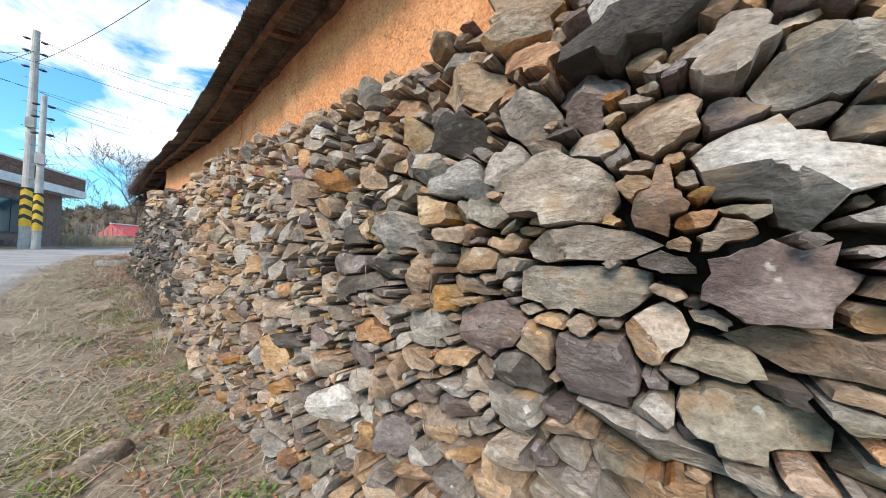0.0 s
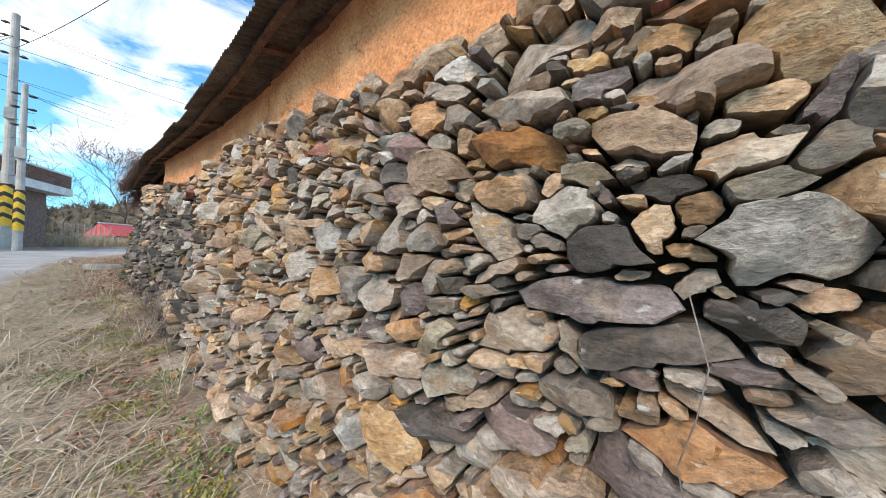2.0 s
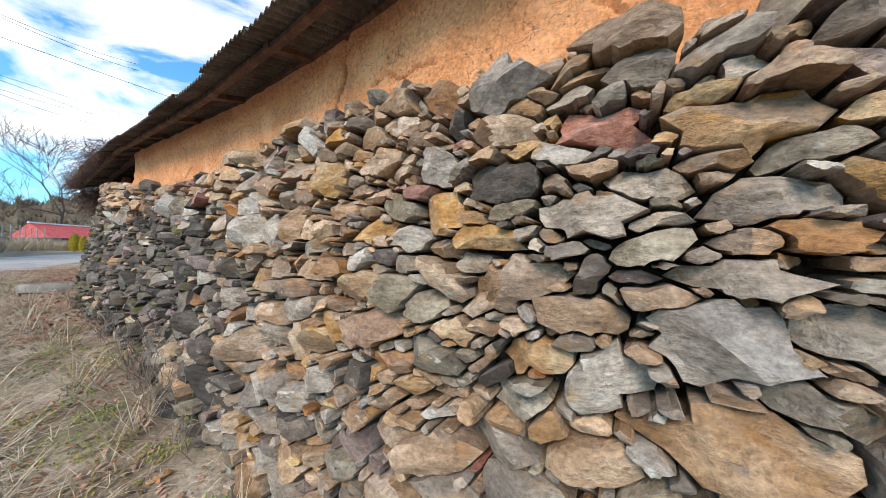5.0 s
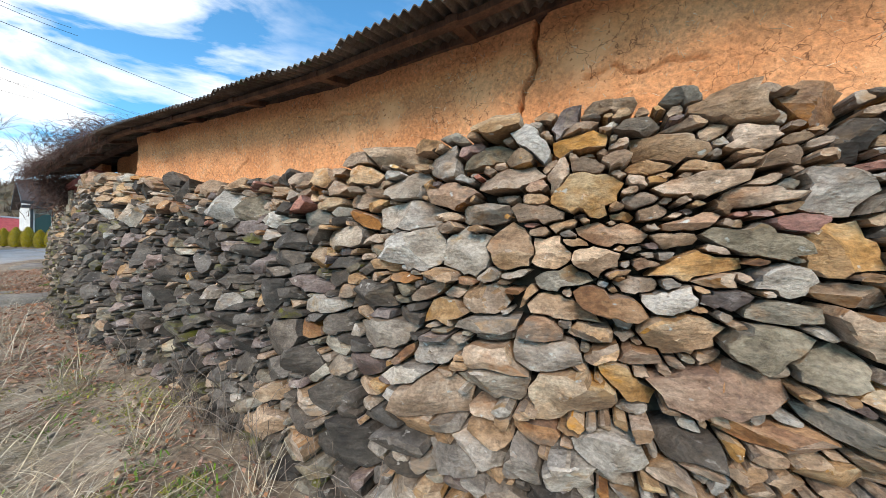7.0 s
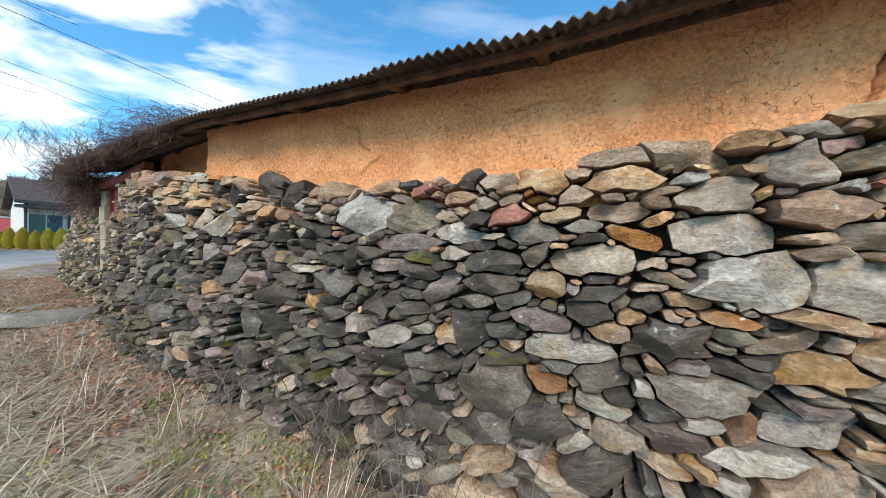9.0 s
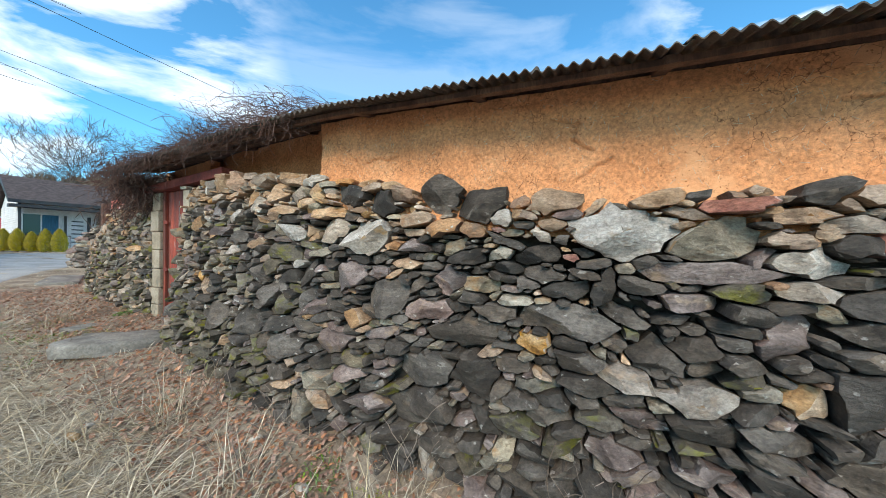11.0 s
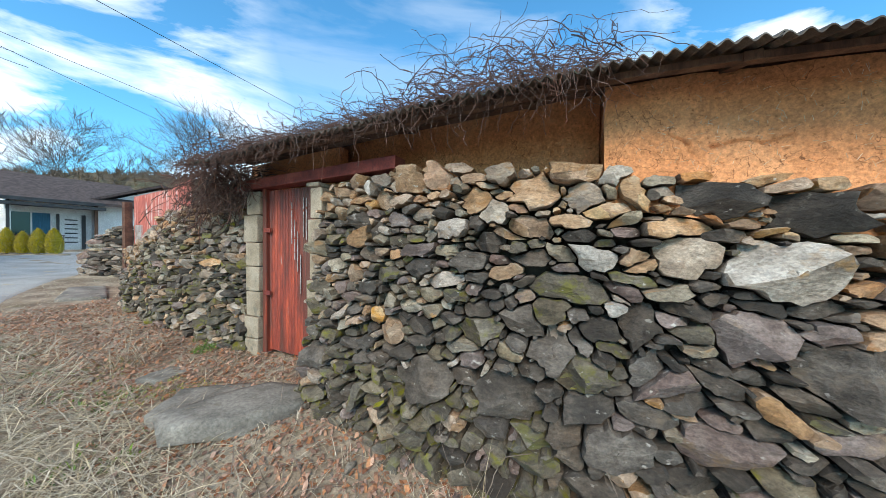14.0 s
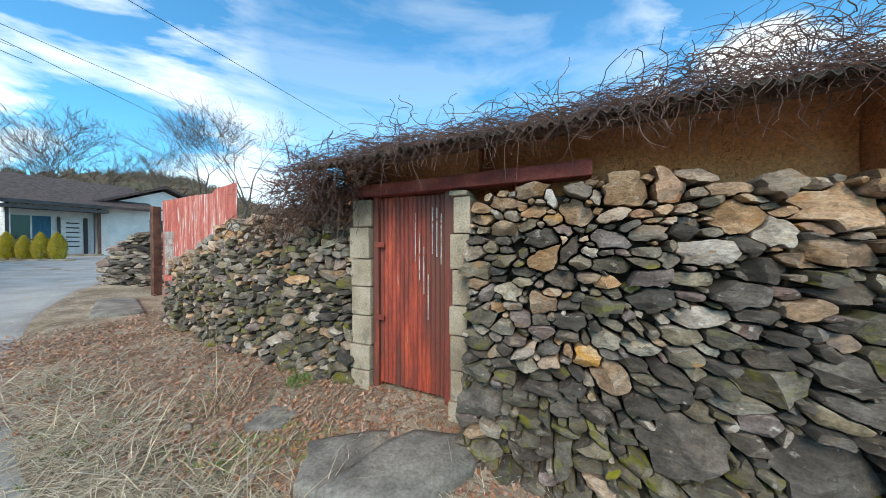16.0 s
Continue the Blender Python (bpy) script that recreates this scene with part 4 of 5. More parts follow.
# ---- dry grass, leaves, weeds ----
def leafy(name, base, tip, rough=.9):
    return material(name, (base, tuple((a + b) / 2 for a, b in zip(base, tip)), tip), scale=4, fine=40, rough=rough, bump=.1, vary=.3)


M_STRAW = leafy("dry_straw", (.31, .25, .165), (.6, .52, .39))
M_LEAF = leafy("dead_leaves", (.2, .09, .055), (.44, .25, .16))
M_GREEN = leafy("fresh_weeds", (.07, .12, .02), (.16, .24, .05))
M_MOSS = leafy("yellow_moss", (.17, .17, .04), (.3, .28, .07))
M_TWIG = leafy("grey_twigs", (.12, .09, .07), (.24, .19, .155))
M_VINE = leafy("dead_vine_stems", (.055, .028, .022), (.15, .085, .065))


def blades(name, spots, mat, label, length, width, lay, seed, category="grass"):
    """Thin bent blades round many spots: (u, w, radius, count)."""
    r = np.random.RandomState(seed)
    vv, ff = [], []
    for u0, w0, rad, count in spots:
        for _ in range(count):
            a, d = r.uniform(0, 6.283), rad * math.sqrt(r.rand())
            u, w = u0 + d * math.cos(a), w0 + d * math.sin(a)
            L, t = r.uniform(*length), r.uniform(0, 6.283)
            rise = L * abs(r.normal(lay, .18))
            du, dw = math.cos(t) * L, math.sin(t) * L
            hw = r.uniform(*width)
            su, sw = -math.sin(t) * hw, math.cos(t) * hw
            z0 = ground_z(u, w)
            n0 = len(vv)
            z1 = ground_z(u + du * .5, w + dw * .5)
            z2 = ground_z(u + du, w + dw)
            lift = r.uniform(.003, .02)
            vv += [W(u + su, w + sw, z0 + lift), W(u - su, w - sw, z0 + lift),
                   W(u + du * .5 + su, w + dw * .5 + sw, z1 + rise * .75 + lift), W(u + du * .5 - su, w + dw * .5 - sw, z1 + rise * .75 + lift),
                   W(u + du, w + dw, z2 + rise + lift * .5)]
            ff += [(n0, n0 + 1, n0 + 3, n0 + 2), (n0 + 2, n0 + 3, n0 + 4)]
    return tagged(data_mesh(name, vv, ff, mat), label, category, kind="stuff")


rg = np.random.RandomState(3)
spots = []
for u in np.arange(-.5, 21.5, .25):
    e = road_edge(u)
    for w in np.arange(.15 if u < 10.6 else -.4 - max(0, u - 14) * .25, e + .15, .25):
        dens = .5 + .9 * noise.noise(Vector((u * .9, w * .9, 2)))
        dens *= lerp_table(w / max(e, .4), [0, .35, .7, 1, 1.1], [.4, .7, 1.1, 1.2, .3])
        if u < 7.5 and w < 1.1:
            dens *= .25
        if u > 7.5 and w < .75:
            dens *= .4
        c = int(max(dens, .1) * 120)
        spots.append((u + rg.uniform(-.1, .1), w + rg.uniform(-.1, .1), .24, c))
blades("dry_grass", spots, M_STRAW, "flattened dry straw over the verge", (.06, .26), (.0008, .0024), .08, 1)
blades("dry_grass", [(u, road_edge(u) - .35 + rg.uniform(-.2, .2), .4, 220) for u in np.arange(2.5, 16, .6)], M_STRAW, "matted bleached straw by the road", (.2, .5), (.0015, .0035), .05, 7)
blades("dry_tuft", [(8.6, .75, .1, 40), (3.6, .35, .12, 40), (6.2, .55, .14, 60), (5.2, .45, .12, 40), (7.6, .6, .14, 60), (9.6, .65, .12, 50), (13.5, .3, .2, 60)], M_STRAW, "upright dry grass stalks at the wall's foot", (.18, .42), (.001, .0022), .8, 8)
blades("green_weeds", [(4.5, .97, .14, 260), (4.7, 1.05, .1, 120), (1.35, .5, .14, 90), (1.0, .35, .12, 110), (.75, .25, .1, 90), (2.6, .42, .16, 120), (3.1, .3, .14, 100), (1.7, 1.05, .14, 120), (5.6, .5, .16, 90), (6.9, .8, .18, 90), (8.2, .5, .16, 90), (13.15, -.25, .16, 420), (13.5, -.42, .14, 260), (12.9, .7, .25, 160), (4.0, .4, .2, 120), (2.2, 1.2, .2, 120)] + [(rg.uniform(.6, 9), rg.uniform(.3, 1.3), rg.uniform(.06, .16), 26) for _ in range(26)] + [(rg.uniform(11.5, 16), rg.uniform(.3, 1.2), rg.uniform(.1, .25), 40) for _ in range(12)],
       M_GREEN, "low fresh green weeds in the dirt", (.015, .055), (.002, .006), .6, 2, "weeds")
blades("moss_patch", [(2.9, .55, .2, 250), (2.3, .5, .14, 160), (3.6, .6, .2, 160), (12.7, .45, .25, 250), (12.3, .35, .2, 200), (13.6, .5, .3, 200), (5.3, .7, .2, 120)] + [(rg.uniform(.8, 8), rg.uniform(.25, 1.1), rg.uniform(.1, .25), 160) for _ in range(22)], M_MOSS, "yellow green moss on the ground", (.015, .04), (.003, .006), .5, 4, "moss")
lv = [(u, w, .3, int(75 * max(.15, 1 + noise.noise(Vector((u, w, 9)))))) for u in np.arange(8.2, 18, .28) for w in np.arange(-.35 - max(0, u - 14) * .15, 1.0, .28)]
lv += [(u, .25 + rg.uniform(0, .8), .28, 30) for u in np.arange(.6, 8.5, .14)]
blades("dead_leaves", lv, M_LEAF, "curled reddish brown dead leaves", (.02, .06), (.006, .015), .3, 5, "leaves")
blades("dead_twigs", [(u, w, .3, 14) for u in np.arange(8.5, 15.5, .35) for w in np.arange(-.3, 1.1, .3)], M_TWIG, "fallen dry twigs among leaves", (.1, .35), (.0015, .003), .1, 6, "twigs")


# ---- dead vines ----
def vine_path(p, d, n, step, r, pull, wander):
    pts = [p.copy()]
    for _ in range(n):
        d = (d + Vector((r.gauss(0, wander), r.gauss(0, wander), r.gauss(0, wander))) + pull).normalized()
        p = p + d * step
        pts.append(p.copy())
    return pts


def heap_top(u):
    return lerp_table(u, [8.6, 8.9, 9.2, 9.7, 10.1, 10.6, 11.5, 12.5, 13.2, 13.8], [.02, .08, .21, .22, .13, .08, .09, .08, .05, -.1])


rv_ = random.Random(14)
vv, ff = [], []
for k in range(1500):
    u = rv_.uniform(8.9, 12.75)
    w = rv_.uniform(-.75, .2)
    base = roof_under(u, w) + .06
    z = base + max(heap_top(u), 0.02) * rv_.random() ** 1.6
    side = rv_.choice([-1, 1])
    d = (UD * side * rv_.uniform(.5, 1) + WD * rv_.uniform(-.5, .6) + Vector((0, 0, rv_.uniform(-.1, .35)))).normalized()
    pts = vine_path(W(u, w, z), d, rv_.randint(9, 15), rv_.uniform(.028, .055), rv_, Vector((0, 0, -.05)), .36)
    for q in pts:
        rel = q - ORG
        qu, qw = rel.dot(UD), rel.dot(WD)
        floor_z = roof_under(qu, qw) + .055 if qw < EAVE_W else -9
        q.z = max(min(q.z, base + max(heap_top(qu), .03) + .03), floor_z)
    r0 = rv_.uniform(.0013, .0038)
    tube(vv, ff, pts, [r0 * (1 - .6 * i / len(pts)) for i in range(len(pts))], 4)
for k in range(620):
    u = rv_.uniform(9.0, 12.8)
    w = EAVE_W + rv_.uniform(-.15, .03)
    d = (UD * rv_.uniform(-.8, .8) + WD * rv_.uniform(.1, .5) + Vector((0, 0, rv_.uniform(-.6, .2)))).normalized()
    pts = vine_path(W(u, w, roof_under(u, w) + .07), d, rv_.randint(4, 11), rv_.uniform(.022, .045), rv_, Vector((0, 0, -.13)), .36)
    r0 = rv_.uniform(.0014, .0038)
    tube(vv, ff, pts, [r0 * (1 - .6 * i / len(pts)) for i in range(len(pts))], 4)
for k in range(70):
    u = rv_.choice([rv_.uniform(9.0, 10.0), rv_.uniform(9.0, 12.7)])
    w = rv_.uniform(-.6, .1)
    d = (UD * rv_.uniform(-.7, .7) + Vector((0, 0, 1.0))).normalized()
    pts = vine_path(W(u, w, roof_under(u, w) + .05 + heap_top(u) * .6), d, rv_.randint(5, 8), .032, rv_, Vector((0, 0, -.24)), .25)
    tube(vv, ff, pts, [.0022] * len(pts), 4)
tagged(data_mesh("roof_vines", vv, ff, M_VINE), "tangled dead vine stems heaped over the roof edge", "vines", kind="stuff")
vv, ff = [], []
for k in range(1050):
    u, w = rv_.gauss(13.15, .36), -.42 + rv_.gauss(0, .16)
    z = 3.02 + rv_.uniform(-.3, .26) - max(0, u - 13.3) * .35
    if k % 3 == 0:
        u, w, z = rv_.gauss(12.75, .18), -.22 + rv_.gauss(0, .16), 3.08 + rv_.uniform(-.12, .12)
    d = (UD * rv_.uniform(-1, 1) + WD * rv_.uniform(-.6, .8) + Vector((0, 0, rv_.uniform(-.6, .4)))).normalized()
    pts = vine_path(W(u, w, z), d, rv_.randint(5, 9), rv_.uniform(.035, .06), rv_, Vector((0, 0, -.05)), .25)
    tube(vv, ff, pts, [rv_.uniform(.002, .005)] * len(pts), 4)
tagged(data_mesh("corner_vines", vv, ff, M_VINE), "thick dead vine clump hanging on the wall corner", "vines", kind="stuff")
vv, ff = [], []
for u0, n, h in ((5.5, 26, .75), (5.9, 22, .6), (6.6, 18, .7), (4.8, 16, .5), (7.6, 12, .6), (8.9, 10, .6), (9.6, 10, .5), (6.2, 16, .5)):
    for k in range(n):
        u = u0 + rv_.gauss(0, .13)
        z = ground_z(u, .25)
        d = (UD * rv_.uniform(-.6, .6) + Vector((0, 0, 1))).normalized()
        pts = vine_path(W(u, face_w(u, z) + rv_.uniform(.05, .13), z), d, rv_.randint(5, 12), h / 10, rv_, Vector((0, 0, -.03)), .22)
        for q in pts:
            rel = q - ORG
            need = face_w(rel.dot(UD), q.z) + .05
            if rel.dot(WD) < need:
                q += WD * (need - rel.dot(WD))
        tube(vv, ff, pts, [rv_.uniform(.0012, .0028)] * len(pts), 4)
tagged(data_mesh("wall_creepers", vv, ff, M_TWIG), "thin dry creeper stems climbing the wall's foot", "vines", kind="stuff")
for pts, r0 in (([(-.06, .12, .55), (-.02, .13, .75), (-.08, .12, .95), (-.03, .11, 1.15), (-.05, .1, 1.35)], .0018), ([(.35, .16, .7), (.36, .15, .8), (.38, .15, .95), (.35, .14, 1.05), (.33, .13, 1.15), (.36, .12, 1.3)], .0016)):
    vv, ff = [], []
    tube(vv, ff, [W(*p) for p in pts], [r0] * len(pts), 5)
    tagged(data_mesh("dry_stem", vv, ff, M_TWIG), "single dry creeper stem against the wall", "vine")


# ---- straw ends in the mud ----
vv, ff = [], []
for k in range(1500):
    u = rv_.uniform(0.4, 8.9)
    z = rv_.uniform(wall_top(u) + .03, roof_under(u, mud_w(u)) - .05)
    t, L = rv_.uniform(0, 3.14), rv_.uniform(.012, .045)
    q = W(u, mud_w(u) + rv_.uniform(.0, .014), z)
    e = UD * math.cos(t) * L + Vector((0, 0, math.sin(t) * L)) + WD * rv_.uniform(0, .01)
    tube(vv, ff, [q, q + e], [.0011, .0008], 3)
tagged(data_mesh("straw_bit", vv, ff, M_STRAW, parent=house), "chopped straw ends in the plaster", kind="stuff")


# ---- red gate, its post, the far stub of wall ----
M_GATE = material("faded_red_sheet", ((.36, .09, .07), (.46, .12, .09), (.55, .25, .21)), scale=3, fine=30, squash=(3, 3, .25), rough=.6, bump=.2, spots=(.55, .5, .48), spot_scale=6, spot_at=.6, bump_dist=.005)
M_RUST = material("rusty_steel", ((.07, .03, .02), (.11, .05, .032), (.16, .08, .05)), scale=6, fine=50, rough=.75, bump=.3)
GATE_TOP = (3.57, 3.57, 3.55, 3.63, 3.68)
gate = empty("metal_gate", "tall faded red ribbed metal gate panel", "gate")
ribbed("gate_sheet", 19.8, 16.4, -2.1, -1.7, 1.2, 3.1, .076, .01, M_GATE, gate, tops=((0, .5, .72, .76, 1), GATE_TOP))
uw_box("gate_rail", 17.4, 19.75, -2.2, -2.14, 1.6, 1.66, M_RUST, gate)
uw_box("patch", 18.85, 19.6, -2.045, -2.03, 1.75, 2.8, M_BARE, gate, label="bare zinc patch on the gate")
post = tagged(uw_box("gate_post", 19.84, 19.98, -2.08, -1.92, 1.1, 3.42, M_RUST, None, .01), "brown rusty square steel gate post", "post")


def face_c(u, z):
    return -1.7 - (22.9 - u) * .42 - .12 * (z - 1.3)


sites_c = []
rc = np.random.RandomState(9)
for _ in range(5000):
    u, z = rc.uniform(20.3, 23.0), rc.uniform(1.2, 2.95)
    if z > lerp_table(u, [20.3, 21.6, 22.2, 22.5, 22.51], [2.75, 2.85, 2.5, 2.0, 0]):
        continue
    a = rc.uniform(.08, .19)
    b = a * rc.uniform(.3, .55)
    if all(math.hypot((u - s[0]) / (a + s[2]), (z - s[1]) / (b + s[3])) > .93 for s in sites_c):
        sites_c.append((u, z, a, b, rc.normal(0, .12), rc.choice(["grey", "green", "slate", "purple", "slate", "dark"]), rc.normal(0, .02)))
stub = empty("wall_stub", "short low end of dry stone wall", "wall", kind="structure")
core = [W(20.3, face_c(20.3, 1) - .1, 1), W(22.5, face_c(22.5, 1) - .1, 1), W(22.5, face_c(22.5, 1) - .6, 1), W(20.3, face_c(20.3, 1) - .6, 1)]
core += [W(20.3, face_c(20.3, 1) - .25, 2.62), W(21.8, face_c(21.8, 1) - .25, 2.68), W(21.8, face_c(21.8, 1) - .5, 2.68), W(20.3, face_c(20.3, 1) - .5, 2.62)]
# same near-black core, shade put into the colour behind the stub's stones
data_mesh("wall_core", core, [(0, 1, 5, 4), (1, 2, 6, 5), (2, 3, 7, 6), (3, 0, 4, 7), (4, 5, 6, 7)], M_SHADE_EARTH, parent=stub)
for s, c in zip(sites_c, star_cells(sites_c)):
    v, f = stone_mesh(s, c, rc, face_c)
    data_mesh("stone", v, f, STONE[s[5]], smooth=2, parent=stub)


# ---- white bungalow ----
M_SIDING = material("white_siding", ((.68, .68, .67), (.74, .74, .73), (.8, .8, .79)), scale=2, fine=30, rough=.6, bump=.1)
M_SHINGLE = material("brown_shingle", ((.045, .032, .032), (.065, .048, .046), (.09, .068, .064)), scale=5, fine=20, rough=.9, bump=.5)
M_TRIM = material("dark_trim", ((.02, .02, .024), (.03, .03, .034), (.04, .04, .044)), scale=3, rough=.5, bump=.1)
M_GLASS = bpy.data.materials.new("window_glass")
M_GLASS.use_nodes = True
gb = M_GLASS.node_tree.nodes["Principled BSDF"]
gb.inputs["Base Color"].default_value, gb.inputs["Roughness"].default_value = (.02, .045, .06, 1), .06
M_CURTAIN = material("blue_curtain", ((.02, .1, .17), (.03, .13, .22), (.04, .16, .26)), scale=9, squash=(4, 4, .2), rough=.7, bump=.3)
HB = 1.85
FD, ND = (W(38.8, -7.3, 0) - W(39.05, -3.85, 0)).normalized(), None
ND = Vector((FD.y, -FD.x, 0))
if ND.dot(Vector((0, 0, 0)) - W(39, -4, 0)) < 0:
    ND = -ND
HC = W(39.05, -3.85, HB)


def H(f, d, z):
    """A place at the bungalow: along its front, out of it, up."""
    return HC + FD * f + ND * d + Vector((0, 0, z))


def hbox(name, f0, f1, d0, d1, z0, z1, mat, parent, bevel=0.0, label=""):
    return boxy(name, H(f0, d0, z0), FD * (f1 - f0), ND * (d1 - d0), (0, 0, z1 - z0), mat, parent, bevel, label)


def prism(name, pts, off, mat, parent, label=""):
    """A flat outline pushed along off into a solid."""
    bm = bmesh.new()
    a = [bm.verts.new(p) for p in pts]
    b = [bm.verts.new(p + off) for p in pts]
    n = len(pts)
    bm.faces.new(a)
    bm.faces.new(list(reversed(b)))
    for i in range(n):
        bm.faces.new((a[i], b[i], b[(i + 1) % n], a[(i + 1) % n]))
    bmesh.ops.recalc_face_normals(bm, faces=bm.faces)
    return part(name, bm, mat, parent, label)


prism("mud_corner", [W(MUD_END - .012, -.95, 2.3), W(MUD_END - .012, mud_w(MUD_END) - .03, 2.3), W(MUD_END - .012, mud_w(MUD_END) - .03, roof_under(MUD_END, mud_w(MUD_END))), W(MUD_END - .012, -.95, roof_under(MUD_END, -.95))], UD * -.3, M_MUD, house)
bungalow = empty("bungalow", "white clapboard bungalow with a dark brown shingle roof", "house")
hbox("wall", .0, 3.5, -7, -1.2, -.4, 3.1, M_SIDING, bungalow)
prism("gable_wall", [H(.0, .0, -.4), H(.0, -7, -.4), H(.0, -7, 3.1), H(.0, -3.5, 4.7), H(.0, .0, 3.1)], FD * .15, M_SIDING, bungalow)
for k in range(22):
    hbox("clapboard", -.03, .0, -6.9, -.02, -.1 + k * .145, .03 + k * .145, M_SIDING, bungalow)
prism("roof", [H(-.4, .45, 3.02), H(-.4, -3.5, 4.95), H(-.4, -7.4, 3.02), H(-.4, -7.4, 3.2), H(-.4, -3.5, 5.15), H(-.4, .45, 3.2)], FD * 6.5, M_SHINGLE, bungalow)
hbox("fascia", -.42, 3.75, .42, .48, 2.98, 3.2, M_TRIM, bungalow)
prism("barge_board", [H(-.43, .45, 2.98), H(-.43, -3.5, 4.9), H(-.43, -7.4, 2.98), H(-.43, -7.4, 3.18), H(-.43, -3.5, 5.16), H(-.43, .45, 3.18)], FD * .04, M_TRIM, bungalow)
hbox("corner_post", -.02, .1, -.1, .02, -.4, 3.05, M_TRIM, bungalow)
hbox("corner_post", 3.38, 3.52, -.1, .04, -.3, 3.05, M_WOOD, bungalow)
hbox("porch_floor", .0, 3.6, -1.2, .15, -.5, .05, M_CONC, bungalow)
hbox("porch_eave", -.4, 3.8, -.3, .44, 2.72, 2.9, M_TRIM, bungalow)
win = hbox("window", .2, 1.8, -1.2, -1.14, .75, 2.5, M_SIDING, bungalow)
hbox("pane", .27, .97, -1.14, -1.12, .85, 2.4, M_GLASS, win)
hbox("pane", 1.04, 1.73, -1.14, -1.12, .85, 2.4, M_CURTAIN, win)
hdoor = hbox("front_door", 2.1, 3.0, -1.2, -1.12, .05, 2.3, M_SIDING, bungalow)
for k in range(6):
    hbox("door_bar", 2.3, 2.85, -1.12, -1.1, .5 + k * .3, .58 + k * .3, M_TRIM, hdoor)
hbox("door_frame", 1.98, 2.08, -1.2, -1.05, .05, 2.4, M_TRIM, bungalow)
hbox("door_frame", 3.05, 3.2, -1.2, -1.05, .05, 2.4, M_TRIM, bungalow)
rail = hbox("porch_rail", .1, 2.1, .0, .05, .92, .98, M_WOOD, bungalow)
for k in range(14):
    hbox("baluster", .15 + k * .145, .18 + k * .145, .005, .04, .05, .92, M_WOOD, rail)
hbox("step", 2.4, 4.2, .15, .7, -.5, -.12, M_CONC, bungalow)
wing = hbox("wing_wall", 3.55, 10.2, -6, -.6, -.4, 3.3, M_SIDING, bungalow)
prism("wing_gable", [H(3.55, -.6, 3.3), H(10.2, -.6, 3.3), H(6.95, -.6, 4.75)], ND * -.12, M_SIDING, bungalow)
for k in range(25):
    hbox("clapboard", 3.56, 10.2, -.6, -.56, -.2 + k * .145, -.07 + k * .145, M_SIDING, bungalow)
hbox("wing_band", 3.6, 10.2, -.6, -.55, 3.24, 3.36, M_TRIM, bungalow)
prism("wing_roof", [H(3.1, -.1, 3.28), H(6.95, -.1, 4.95), H(10.7, -.1, 3.28), H(10.7, -.1, 3.46), H(6.95, -.1, 5.15), H(3.1, -.1, 3.46)], ND * -6.5, M_SHINGLE, bungalow)
wwin = hbox("window", 6.1, 7.5, -.6, -.54, 1.0, 2.5, M_TRIM, bungalow)
hbox("pane", 6.2, 7.4, -.54, -.52, 1.1, 2.4, M_GLASS, wwin)

M_HEDGE = leafy("golden_thuja", (.25, .24, .02), (.78, .62, .06))


def thuja(u, w, high, seed):
    """A small clipped cone of a shrub: short stem, core and many upright sprays."""
    r = np.random.RandomState(seed)
    b = W(u, w, ground_z(u, w))
    vv, ff = [], []
    for _ in range(4200):
        h = r.rand() ** .8
        rad = high * .235 * (math.sin(math.pi * min(h * .8 + .22, 1)) ** .7) * r.uniform(.72, 1.05)
        a = r.uniform(0, 6.283)
        p = b + Vector((math.cos(a) * rad, math.sin(a) * rad, .05 + h * high * .95))
        o = Vector((math.cos(a) * .5, math.sin(a) * .5, .9)) * .07 + Vector(r.normal(0, .02, 3))
        s = Vector((-math.sin(a), math.cos(a), 0)) * .022
        n0 = len(vv)
        vv += [p - s, p + s, p + o * 1.4]
        ff.append((n0, n0 + 1, n0 + 2))
    ob = empty("thuja_shrub", "clipped golden green conifer shrub by the drive", "shrub", "shrubs before the bungalow")
    data_mesh("foliage", vv, ff, M_HEDGE, parent=ob)
    vv, ff = [], []
    tube(vv, ff, [b, b + Vector((0, 0, high * .3)), b + Vector((0, 0, high * .85))], [.05, .04, .01], 6)
    data_mesh("stem", vv, ff, M_TWIG, parent=ob)


for k in range(7):
    thuja(35.3 + k * .6, -4.62 + k * .385, 1.3 + .12 * math.sin(k * 2.3) + (.12 if k == 0 else 0), 60 + k)
kerb = tagged(boxy("kerb", W(34.2, -4.9, 1.5), W(38.3, -1.9, 0) - W(34.2, -4.9, 0), WD * .18, (0, 0, .25), M_CONC, None, .02), "low pale concrete kerb before the shrubs", "kerb", kind="structure")


# ---- brick house, poles, far red roof ----
M_BRICK = material("brown_brick", ((.13, .07, .055), (.18, .1, .08), (.24, .15, .12)), scale=9, fine=40, rough=.9, bump=.4, vary=.25)
M_WHITE = material("white_paint", ((.62, .62, .61), (.7, .7, .69), (.76, .76, .75)), scale=2, rough=.7, bump=.15)
M_POLE = material("pole_concrete", ((.36, .35, .33), (.42, .41, .39), (.48, .47, .45)), scale=3, fine=60, rough=.85, bump=.25)
M_YELLOW = material("yellow_band", ((.7, .42, .02), (.75, .47, .03), (.8, .52, .05)), scale=4, rough=.6, bump=.1)
M_BLACK = material("black_stripe", ((.015, .015, .015), (.02, .02, .02), (.03, .03, .03)), scale=4, rough=.6, bump=.1)
brick_house = empty("brick_house", "brown brick house with a white flat roof edge", "house")
